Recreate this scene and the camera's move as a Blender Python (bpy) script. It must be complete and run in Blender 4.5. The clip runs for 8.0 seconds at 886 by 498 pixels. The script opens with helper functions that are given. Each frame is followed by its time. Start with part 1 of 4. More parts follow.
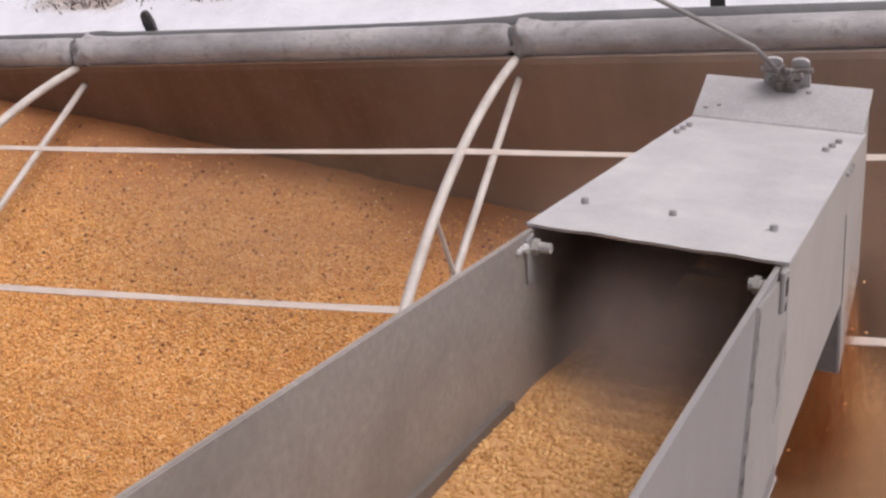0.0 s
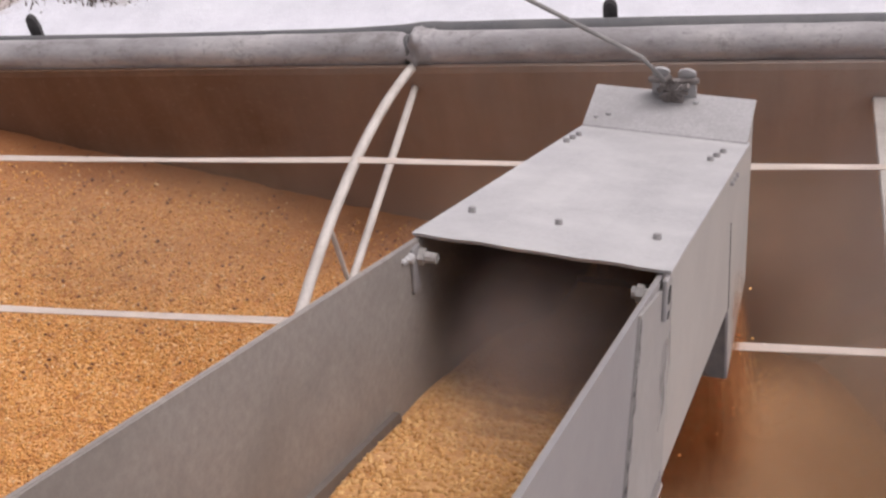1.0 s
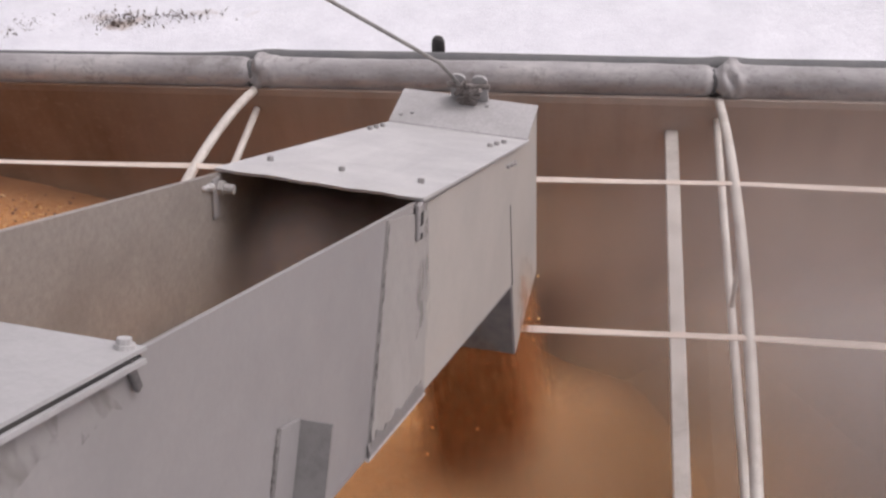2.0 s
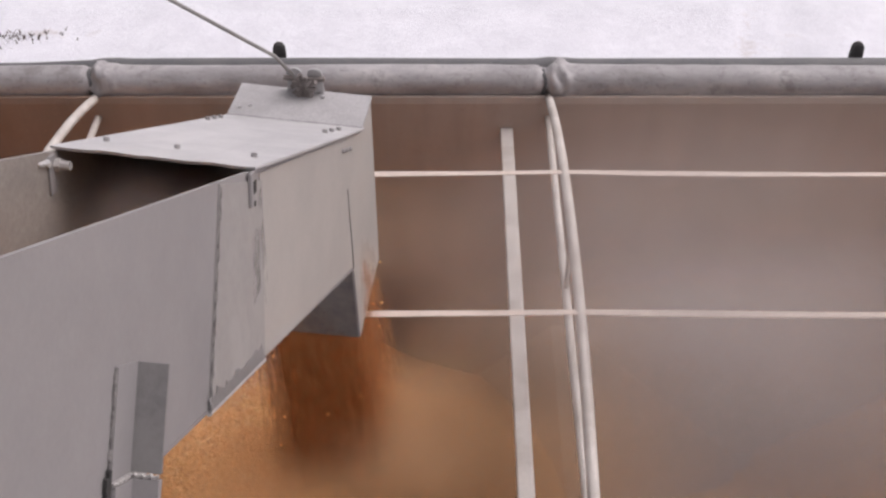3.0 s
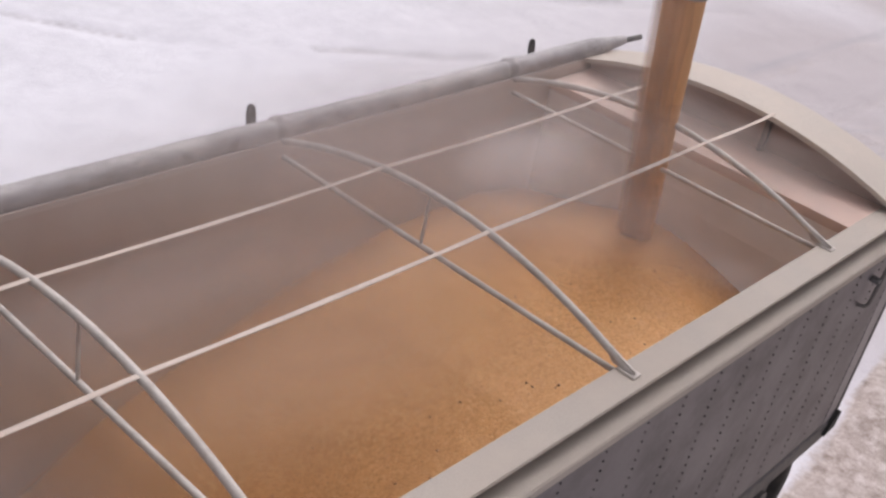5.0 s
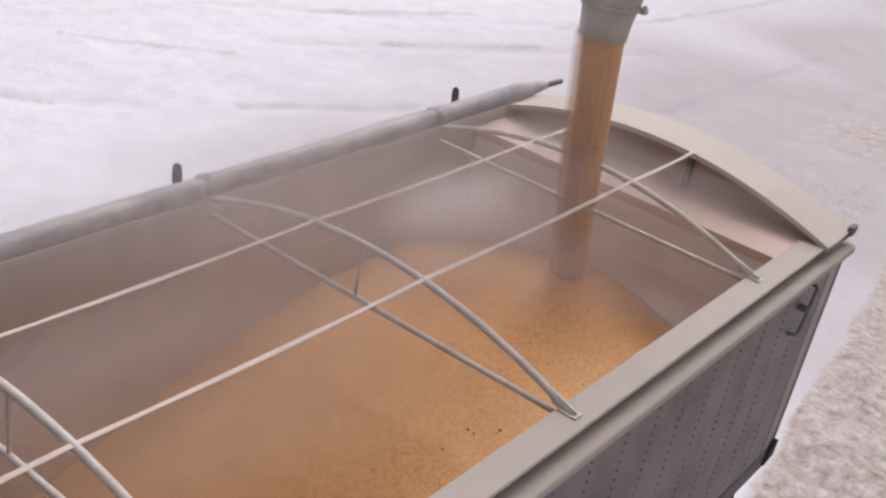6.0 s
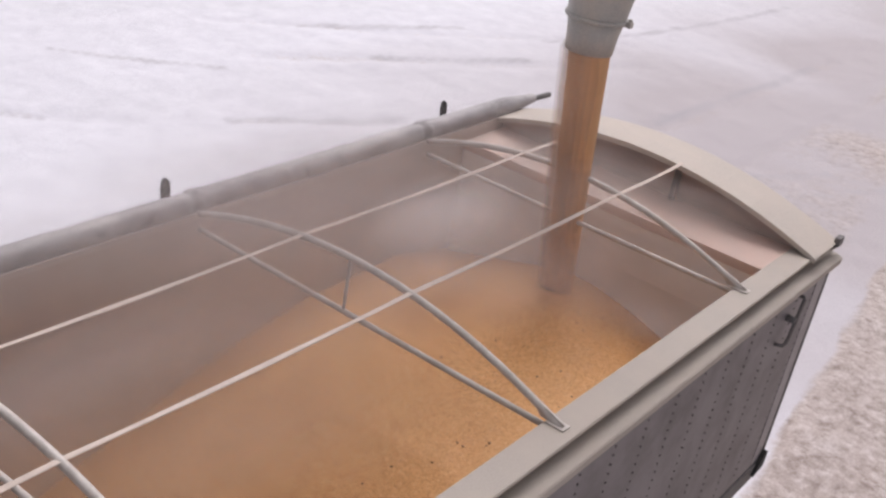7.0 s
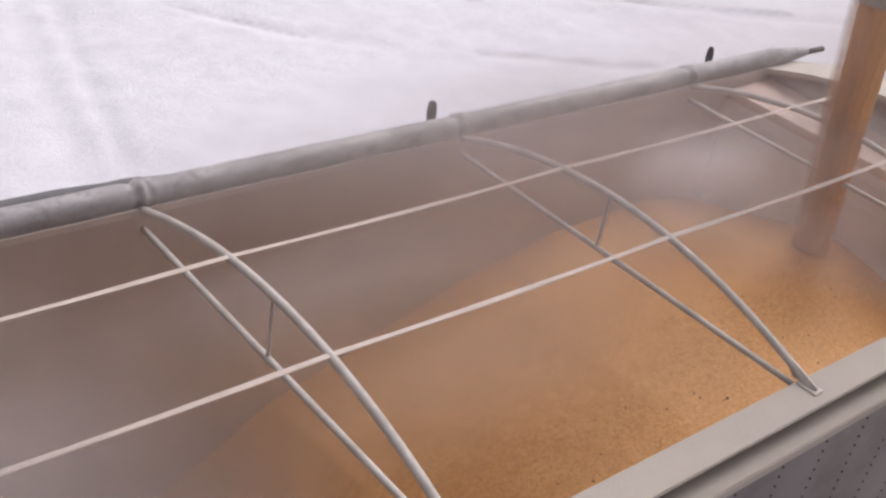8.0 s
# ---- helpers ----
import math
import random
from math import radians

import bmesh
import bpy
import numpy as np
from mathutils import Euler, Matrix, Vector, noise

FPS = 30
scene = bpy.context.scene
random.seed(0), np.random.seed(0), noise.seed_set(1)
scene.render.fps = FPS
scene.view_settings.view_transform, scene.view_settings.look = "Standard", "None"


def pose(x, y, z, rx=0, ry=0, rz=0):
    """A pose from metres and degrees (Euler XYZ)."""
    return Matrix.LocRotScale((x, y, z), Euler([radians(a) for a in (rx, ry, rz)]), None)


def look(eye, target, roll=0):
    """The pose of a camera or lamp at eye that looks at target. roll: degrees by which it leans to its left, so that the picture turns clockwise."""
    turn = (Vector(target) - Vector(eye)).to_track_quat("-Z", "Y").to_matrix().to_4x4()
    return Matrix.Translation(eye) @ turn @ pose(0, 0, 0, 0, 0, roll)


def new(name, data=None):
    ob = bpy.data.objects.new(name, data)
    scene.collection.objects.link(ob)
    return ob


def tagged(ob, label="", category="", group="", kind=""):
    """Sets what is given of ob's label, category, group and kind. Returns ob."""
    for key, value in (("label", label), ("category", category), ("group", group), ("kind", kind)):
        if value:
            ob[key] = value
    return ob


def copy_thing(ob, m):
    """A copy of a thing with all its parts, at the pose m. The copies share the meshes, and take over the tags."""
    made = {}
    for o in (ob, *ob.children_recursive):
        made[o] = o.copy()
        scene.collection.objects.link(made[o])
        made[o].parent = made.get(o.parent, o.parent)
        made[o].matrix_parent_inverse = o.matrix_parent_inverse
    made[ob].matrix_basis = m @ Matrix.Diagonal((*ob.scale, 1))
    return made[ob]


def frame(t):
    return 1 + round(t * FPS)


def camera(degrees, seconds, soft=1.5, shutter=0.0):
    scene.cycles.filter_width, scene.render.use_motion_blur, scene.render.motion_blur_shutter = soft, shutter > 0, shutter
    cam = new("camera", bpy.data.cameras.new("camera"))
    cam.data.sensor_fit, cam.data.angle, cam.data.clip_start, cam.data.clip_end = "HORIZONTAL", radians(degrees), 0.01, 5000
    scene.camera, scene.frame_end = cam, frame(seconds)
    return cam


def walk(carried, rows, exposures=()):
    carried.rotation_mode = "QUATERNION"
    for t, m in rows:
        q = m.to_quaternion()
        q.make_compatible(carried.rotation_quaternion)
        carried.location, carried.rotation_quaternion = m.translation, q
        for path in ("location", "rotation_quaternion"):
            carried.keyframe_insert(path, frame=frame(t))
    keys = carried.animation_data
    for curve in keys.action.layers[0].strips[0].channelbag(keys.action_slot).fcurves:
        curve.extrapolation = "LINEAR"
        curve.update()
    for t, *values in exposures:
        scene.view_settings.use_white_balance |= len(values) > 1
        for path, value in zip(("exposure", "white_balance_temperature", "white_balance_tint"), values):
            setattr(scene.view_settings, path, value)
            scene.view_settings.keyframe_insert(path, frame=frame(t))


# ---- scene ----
cam = camera(43.7, 8.0, soft=2.5)
PATH = [
    (0, (1.501, -1.043, 5.531), (0.827, 0.197, 4.115), -18.7),
    (0.5, (1.506, -1.019, 5.513), (0.91, 0.22, 4.06), -17.8),
    (1, (1.521, -1.02, 5.509), (1.012, 0.271, 4.069), -14.0),
    (1.5, (1.646, -1.168, 5.537), (1.224, 0.192, 4.132), -9.3),
    (2, (1.74, -1.396, 5.575), (1.465, 0.022, 4.192), -5.2),
    (2.2, (1.758, -1.486, 5.609), (1.545, -0.031, 4.252), -3.9),
    (3.3, (1.83, -1.597, 5.577), (1.826, -0.133, 4.215), -0.2),
    (3.5, (1.851, -1.632, 5.595), (1.796, -0.187, 4.214), -1.2),
    (4, (1.937, -1.649, 5.669), (2.042, -0.16, 4.337), 1.0),
    (4.1, (1.957, -1.76, 5.705), (2.25, -0.245, 4.432), 2.5),
    (4.3, (2.169, -1.788, 5.687), (2.843, -0.313, 4.518), 6.2),
    (4.5, (2.287, -1.711, 5.546), (3.301, -0.366, 4.467), 8.9),
    (4.8, (2.335, -1.681, 5.526), (3.622, -0.551, 4.493), 11.4),
    (5, (2.338, -1.658, 5.543), (3.723, -0.63, 4.531), 12.0),
    (5.2, (2.329, -1.645, 5.513), (3.767, -0.659, 4.533), 11.6),
    (6.3, (2.332, -1.648, 5.538), (3.826, -0.672, 4.634), 10.6),
    (6.5, (2.33, -1.66, 5.538), (3.828, -0.685, 4.64), 10.5),
    (7, (2.334, -1.673, 5.546), (3.838, -0.701, 4.656), 10.6),
    (7.5, (2.346, -1.659, 5.55), (3.852, -0.689, 4.661), 10.8),
    (8, (2.172, -1.572, 5.488), (3.381, -0.368, 4.445), 10.9),
]
EXPOSURES = [(0.0, 0.05, 6600, 18), (3.8, 0.06, 6550, 18), (4.6, -0.06, 6500, 18), (8.0, -0.05, 6500, 18)]
walk(cam, [(t, look(eye, target, roll)) for t, eye, target, roll in PATH], EXPOSURES)

# ---- world and light: overcast winter day ----
SUN_ELEV, SUN_TURN = 55.0, 65.0
world = bpy.data.worlds.new("overcast_sky")
scene.world = world
scene.cycles.transparent_max_bounces = 48
world.use_nodes = True
wn = world.node_tree.nodes
wl = world.node_tree.links
wn.clear()
w_out = wn.new("ShaderNodeOutputWorld")
w_bg = wn.new("ShaderNodeBackground")
w_sky = wn.new("ShaderNodeTexSky")
w_sky.sky_type = "NISHITA"
w_sky.sun_disc = False
w_sky.sun_elevation = radians(SUN_ELEV)
w_sky.sun_rotation = radians(SUN_TURN)
w_sky.air_density = 1.0
w_sky.dust_density = 6.0
w_sky.ozone_density = 1.0
w_hsv = wn.new("ShaderNodeHueSaturation")
w_hsv.inputs["Saturation"].default_value = 0.10
w_bg.inputs["Strength"].default_value = 0.128
wl.new(w_sky.outputs[0], w_hsv.inputs["Color"])
wl.new(w_hsv.outputs[0], w_bg.inputs["Color"])
wl.new(w_bg.outputs[0], w_out.inputs["Surface"])
sun_data = bpy.data.lights.new("sun", "SUN")
sun_data.energy = 0.55
sun_data.angle = radians(40)
sun_data.color = (1.0, 0.97, 0.95)
sun_ob = new("sun", sun_data)
sun_dir = Vector((math.sin(radians(SUN_TURN)) * math.cos(radians(SUN_ELEV)), math.cos(radians(SUN_TURN)) * math.cos(radians(SUN_ELEV)), math.sin(radians(SUN_ELEV))))
sun_ob.matrix_world = look(sun_dir * 30, (0, 0, 0))


# ---- materials ----
def rgb(*c):
    return (*c, 1.0)


class Mat:
    """A node material with a principled shader and a few short ways to add texture."""

    def __init__(self, name, rough=0.6, metal=0.0):
        self.m = bpy.data.materials.new(name)
        self.m.use_nodes = True
        self.t = self.m.node_tree
        self.b = self.t.nodes["Principled BSDF"]
        self.b.inputs["Roughness"].default_value = rough
        self.b.inputs["Metallic"].default_value = metal
        self.co = self.t.nodes.new("ShaderNodeTexCoord").outputs["Object"]

    def node(self, kind, **vals):
        n = self.t.nodes.new(kind)
        for k, v in vals.items():
            n.inputs[k].default_value = v
        return n

    def link(self, a, b):
        self.t.links.new(a, b)

    def stretch(self, s):
        n = self.t.nodes.new("ShaderNodeMapping")
        n.inputs["Scale"].default_value = s
        self.link(self.co, n.inputs["Vector"])
        return n.outputs[0]

    def noise(self, scale, detail=5.0, rough=0.6, co=None):
        n = self.node("ShaderNodeTexNoise", Scale=scale, Detail=detail, Roughness=rough)
        self.link(co or self.co, n.inputs["Vector"])
        return n.outputs["Fac"]

    def ramp(self, fac, *stops):
        n = self.t.nodes.new("ShaderNodeValToRGB")
        el = n.color_ramp.elements
        while len(el) < len(stops):
            el.new(0.5)
        for e, (p, c) in zip(el, stops):
            e.position, e.color = p, c if len(c) == 4 else rgb(*c)
        self.link(fac, n.inputs["Fac"])
        return n.outputs["Color"]

    def mix(self, fac, a, b, kind="MIX"):
        n = self.t.nodes.new("ShaderNodeMix")
        n.data_type, n.blend_type = "RGBA", kind
        ins = [i for i in n.inputs if i.enabled]
        for s, v in zip(ins, (fac, a, b)):
            if isinstance(v, (float, int)):
                s.default_value = v
            elif isinstance(v, tuple):
                s.default_value = v if len(v) == 4 else rgb(*v)
            else:
                self.link(v, s)
        return [o for o in n.outputs if o.enabled][0]

    def color(self, c):
        if isinstance(c, tuple):
            self.b.inputs["Base Color"].default_value = rgb(*c)
        else:
            self.link(c, self.b.inputs["Base Color"])

    def bump(self, h, strength=0.3, dist=0.01):
        n = self.node("ShaderNodeBump", Strength=strength, Distance=dist)
        self.link(h, n.inputs["Height"])
        self.link(n.outputs[0], self.b.inputs["Normal"])

    def scaled(self, fac, lo, hi):
        n = self.node("ShaderNodeMapRange")
        n.inputs["From Min"].default_value, n.inputs["From Max"].default_value = lo, hi
        self.link(fac, n.inputs["Value"])
        return n.outputs[0]

    def rough_from(self, fac, lo, hi):
        n = self.node("ShaderNodeMapRange")
        n.inputs["To Min"].default_value, n.inputs["To Max"].default_value = lo, hi
        self.link(fac, n.inputs["Value"])
        self.link(n.outputs[0], self.b.inputs["Roughness"])


def worn(name, base, dust, grain_scale=60.0, patch_scale=3.0, rough=0.6, metal=0.0, cover=(0.4, 0.7), bump=0.15, stretch=None, grain=0.13):
    """A surface of one base colour with two scales of dirt over it."""
    m = Mat(name, rough, metal)
    co = m.stretch(stretch) if stretch else m.co
    big = m.noise(patch_scale, 6.0, 0.65, co)
    fine = m.noise(grain_scale, 4.0, 0.7)
    body = m.mix(m.ramp(fine, (0.3, (0, 0, 0)), (0.7, (1, 1, 1))), tuple(c * (1 - grain) for c in base), tuple(min(c * (1 + grain), 1) for c in base))
    c = m.mix(m.ramp(big, (cover[0], (0, 0, 0)), (cover[1], (1, 1, 1))), body, dust)
    m.color(c)
    m.rough_from(big, max(rough - 0.12, 0.05), min(rough + 0.15, 1))
    m.bump(fine, bump, 0.004)
    return m.m


M_PAINT = worn("grey_chute_paint", (0.305, 0.288, 0.285), (0.235, 0.221, 0.224), 90, 1.3, 0.5, 0.0, (0.42, 0.75), 0.05, None, 0.04)
M_HOOD = worn("cream_hood_side", (0.40, 0.372, 0.345), (0.345, 0.322, 0.305), 90, 1.6, 0.5, 0.0, (0.45, 0.78), 0.05, None, 0.04)
M_LID = worn("dusted_zinc_plate", (0.40, 0.39, 0.395), (0.56, 0.545, 0.545), 120, 6.0, 0.5, 0.0, (0.3, 0.7), 0.1)
M_COVER = worn("frosted_cover_paint", (0.33, 0.322, 0.326), (0.46, 0.45, 0.455), 120, 4.0, 0.55, 0.0, (0.3, 0.65), 0.1)
M_FLAP = worn("smudged_zinc_flap", (0.42, 0.405, 0.41), (0.34, 0.325, 0.325), 120, 9.0, 0.55, 0.0, (0.45, 0.7), 0.1)
M_BOLT_DULL = worn("dull_bolt", (0.30, 0.285, 0.285), (0.40, 0.385, 0.38), 300, 60, 0.55, 0.2)
M_CHUTE_IN = worn("scoured_chute_lining", (0.335, 0.30, 0.275), (0.215, 0.185, 0.17), 70, 3.2, 0.5, 0.1, (0.42, 0.75), 0.12)
M_PATCH = worn("bare_joint_plate", (0.315, 0.297, 0.285), (0.36, 0.342, 0.328), 50, 9.0, 0.5, 0.0, (0.48, 0.62), 0.10, (1, 1, 0.6), 0.05)
M_SMEAR = worn("peeled_steel", (0.225, 0.215, 0.215), (0.275, 0.262, 0.258), 70, 8, 0.5, 0.2)
M_LINER = worn("shaded_wear_plate", (0.15, 0.125, 0.11), (0.20, 0.17, 0.15), 60, 6, 0.6, 0.1)
M_WELD = worn("weld_bead", (0.13, 0.12, 0.12), (0.32, 0.30, 0.29), 200, 40, 0.6, 0.2, (0.4, 0.6), 0.6)
M_DARK = worn("dark_steel", (0.12, 0.115, 0.115), (0.2, 0.18, 0.17), 120, 12, 0.6, 0.3)
M_BOLT = worn("dusty_bolt", (0.36, 0.34, 0.33), (0.5, 0.48, 0.46), 300, 60, 0.55, 0.2)
M_STRIP = worn("pale_corner_aluminium", (0.36, 0.335, 0.345), (0.27, 0.25, 0.255), 45, 2.2, 0.45, 0.4, (0.42, 0.75), 0.05, None, 0.05)
M_RIVET = worn("tarnished_rivet", (0.055, 0.05, 0.053), (0.10, 0.09, 0.092), 200, 3.0, 0.6)
M_RAIL = worn("dusty_rail_aluminium", (0.385, 0.34, 0.295), (0.44, 0.38, 0.325), 140, 3.5, 0.6, 0.1, (0.35, 0.75), 0.1)
M_WALL_OUT = worn("weathered_aluminium_side", (0.19, 0.175, 0.186), (0.118, 0.106, 0.108), 45, 2.2, 0.42, 0.45, (0.42, 0.75), 0.05, None, 0.06)


def inner_wall_material():
    """Aluminium caked with corn dust: rust-brown in the fuller bay, haze painted grey over the other."""
    m = Mat("dusty_inner_wall", 0.8)
    x = m.t.nodes.new("ShaderNodeSeparateXYZ")
    m.link(m.co, x.inputs[0])
    big = m.noise(0.9, 6.0, 0.65)
    streak = m.noise(2.2, 6.0, 0.7, m.stretch((1, 1, 0.12)))
    fine = m.noise(40.0, 5.0, 0.7)
    add = m.t.nodes.new("ShaderNodeMath")
    add.operation = "MULTIPLY_ADD"
    m.link(big, add.inputs[0])
    add.inputs[1].default_value = 2.5
    m.link(x.outputs[0], add.inputs[2])
    bay = m.node("ShaderNodeMapRange")
    bay.inputs["From Min"].default_value, bay.inputs["From Max"].default_value = 0.4, 4.2
    m.link(add.outputs[0], bay.inputs["Value"])
    brown = m.ramp(streak, (0.3, (0.15, 0.076, 0.042)), (0.7, (0.235, 0.135, 0.085)))
    grey = m.ramp(streak, (0.3, (0.46, 0.385, 0.34)), (0.7, (0.58, 0.49, 0.44)))
    c = m.mix(bay.outputs[0], brown, grey)
    c = m.mix(m.ramp(fine, (0.55, (0, 0, 0)), (0.75, (0.35, 0.35, 0.35))), c, (0.36, 0.25, 0.18))
    m.color(c)
    m.bump(fine, 0.1, 0.004)
    return m.m


M_WALL_IN = inner_wall_material()
M_CAP = worn("cream_arched_cap", (0.52, 0.46, 0.40), (0.58, 0.50, 0.43), 90, 2.5, 0.6, 0.0)
M_BULK = worn("pale_bulkhead", (0.82, 0.80, 0.80), (0.74, 0.71, 0.70), 40, 2.0, 0.6, 0.0, (0.4, 0.7), 0.02, None, 0.02)
M_SLOPE = worn("dusty_slope_sheet", (0.50, 0.375, 0.285), (0.44, 0.32, 0.24), 40, 1.8, 0.7, 0.0, (0.4, 0.7), 0.03, None, 0.03)
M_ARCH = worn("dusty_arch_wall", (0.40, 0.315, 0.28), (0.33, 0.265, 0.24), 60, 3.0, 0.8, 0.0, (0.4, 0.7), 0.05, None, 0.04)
M_DECK = worn("grain_dusted_deck", (0.62, 0.45, 0.38), (0.52, 0.42, 0.37), 120, 3.0, 0.75, 0.0, (0.35, 0.7))
M_BOW = worn("white_bow_tube", (0.60, 0.55, 0.51), (0.42, 0.37, 0.33), 150, 8.0, 0.5, 0.0, (0.45, 0.75), 0.08)
M_STRAP = worn("cream_webbing", (0.68, 0.58, 0.51), (0.58, 0.49, 0.43), 400, 8.0, 0.9, 0.0, (0.4, 0.7), 0.3)
# stop rubber greyed, with the haze before it put into the colour
M_STOP = worn("hazed_black_rubber", (0.05, 0.047, 0.049), (0.11, 0.104, 0.106), 60, 12, 0.8)
M_RUBBER = worn("black_rubber", (0.025, 0.024, 0.025), (0.06, 0.055, 0.05), 90, 10, 0.8)
M_SPOUT = worn("grey_spout_steel", (0.40, 0.385, 0.36), (0.5, 0.46, 0.40), 80, 5.0, 0.5, 0.1)
M_CABLE = worn("steel_cable", (0.22, 0.21, 0.205), (0.33, 0.31, 0.3), 500, 20, 0.5, 0.4)
M_CLAMP = worn("rusty_clamp", (0.16, 0.135, 0.125), (0.30, 0.27, 0.26), 220, 40, 0.7, 0.3, (0.4, 0.6), 0.4)


def tarp_material():
    m = Mat("grey_vinyl_tarp", 0.5)
    big = m.noise(4.0, 6.0, 0.7, m.stretch((0.5, 1, 1)))
    fine = m.noise(38.0, 5.0, 0.7)
    c = m.ramp(big, (0.3, (0.24, 0.22, 0.22)), (0.5, (0.38, 0.358, 0.365)), (0.72, (0.55, 0.52, 0.515)))
    c = m.mix(m.ramp(fine, (0.56, (0, 0, 0)), (0.70, (0.6, 0.6, 0.6))), c, (0.16, 0.145, 0.145))
    blot = m.noise(7.0, 8.0, 0.75)
    c = m.mix(m.ramp(blot, (0.54, (0, 0, 0)), (0.64, (0.7, 0.7, 0.7))), c, (0.20, 0.18, 0.175))
    m.color(c)
    m.bump(big, 0.5, 0.02)
    return m.m


M_WEED = worn("dead_weed", (0.10, 0.075, 0.065), (0.2, 0.16, 0.14), 80, 9, 0.9)
M_TARP = tarp_material()
M_TARP_DARK = worn("dark_tarp_edge", (0.115, 0.115, 0.12), (0.17, 0.165, 0.165), 60, 4, 0.55)


def corn_material(name, scale, dark, low, high, pale, chaff_col, chaff_amount, bump, back_shade=0.0):
    """Loose corn: one cell a kernel, with paler and darker kernels and chaff."""
    m = Mat(name, 0.6)
    v = m.node("ShaderNodeTexVoronoi", Scale=scale, Randomness=1.0)
    m.link(m.co, v.inputs["Vector"])
    sep = m.t.nodes.new("ShaderNodeSeparateColor")
    m.link(v.outputs["Color"], sep.inputs[0])
    c = m.ramp(sep.outputs[0], (0.0, dark), (0.3, low), (0.7, high), (1.0, pale))
    chaff = m.ramp(m.noise(9.0, 8.0, 0.75), (0.52, (0, 0, 0)), (0.7, (chaff_amount,) * 3))
    c = m.mix(chaff, c, chaff_col)
    patch = m.ramp(m.noise(1.3, 4.0), (0.4, (0, 0, 0)), (0.75, (0.6, 0.6, 0.6)))
    c = m.mix(patch, c, tuple(0.5 * (a + b) * 0.86 for a, b in zip(low, chaff_col)))
    if back_shade:
        # shade at the far side of the heap, put into the corn as red-brown
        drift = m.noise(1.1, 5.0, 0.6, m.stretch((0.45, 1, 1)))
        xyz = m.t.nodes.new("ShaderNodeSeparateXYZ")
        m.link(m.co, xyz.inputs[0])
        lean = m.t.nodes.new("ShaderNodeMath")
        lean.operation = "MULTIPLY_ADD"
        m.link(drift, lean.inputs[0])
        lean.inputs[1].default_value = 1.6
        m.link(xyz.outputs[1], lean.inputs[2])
        c = m.mix(m.ramp(m.scaled(lean.outputs[0], 2.3, 3.15), (0.0, (0, 0, 0)), (1.0, (back_shade,) * 3)), c, (0.33, 0.125, 0.05))
    m.color(c)
    h = m.t.nodes.new("ShaderNodeMath")
    h.operation = "SUBTRACT"
    h.inputs[0].default_value = 1.0
    m.link(v.outputs["Distance"], h.inputs[1])
    m.bump(h.outputs[0], bump, 0.010)
    return m.m


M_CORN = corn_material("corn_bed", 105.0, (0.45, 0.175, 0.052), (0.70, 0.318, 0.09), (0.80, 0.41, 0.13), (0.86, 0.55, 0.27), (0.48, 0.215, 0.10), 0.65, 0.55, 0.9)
# far heap: the haze over it is put in as paler, evener corn
M_CORN_HAZED = corn_material("hazed_corn_bed", 80.0, (0.69, 0.345, 0.12), (0.79, 0.415, 0.15), (0.84, 0.46, 0.175), (0.88, 0.53, 0.23), (0.74, 0.395, 0.185), 0.5, 0.12)
M_CORN_FLOW = corn_material("sliding_corn", 125.0, (0.52, 0.255, 0.09), (0.60, 0.315, 0.12), (0.66, 0.365, 0.145), (0.72, 0.43, 0.20), (0.66, 0.37, 0.20), 0.6, 0.3)


def kernel_material(name, *stops):
    m = Mat(name, 0.45)
    g = m.t.nodes.new("ShaderNodeNewGeometry")
    m.color(m.ramp(g.outputs["Random Per Island"], *stops))
    return m.m


M_KERNEL = kernel_material("corn_kernels", (0.0, (0.36, 0.13, 0.04)), (0.14, (0.66, 0.295, 0.08)), (0.6, (0.78, 0.39, 0.11)), (0.92, (0.78, 0.46, 0.17)), (1.0, (0.84, 0.62, 0.38)))
M_CHAFF = kernel_material("cob_bits", (0.0, (0.10, 0.035, 0.022)), (0.6, (0.22, 0.085, 0.05)), (1.0, (0.40, 0.20, 0.12)))
M_KERNEL_PALE = kernel_material("sliding_kernels", (0.0, (0.52, 0.26, 0.085)), (0.5, (0.66, 0.365, 0.13)), (1.0, (0.76, 0.48, 0.21)))


def stream_material(name, dark, light, bump):
    m = Mat(name, 0.75)
    streak = m.noise(16.0, 4.0, 0.6, m.stretch((1, 1, 0.35)))
    speck = m.noise(150.0, 3.0, 0.6, m.stretch((1, 1, 0.5)))
    c = m.ramp(streak, (0.25, dark), (0.75, light))
    c = m.mix(m.ramp(speck, (0.5, (0, 0, 0)), (0.75, (0.3, 0.3, 0.3))), c, tuple(min(1, v * 1.35) for v in light))
    m.color(c)
    m.bump(speck, bump, 0.012)
    return m.m


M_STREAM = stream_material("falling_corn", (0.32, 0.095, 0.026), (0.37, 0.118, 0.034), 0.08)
M_POUR = stream_material("dusty_falling_corn", (0.60, 0.335, 0.165), (0.62, 0.352, 0.18), 0.12)


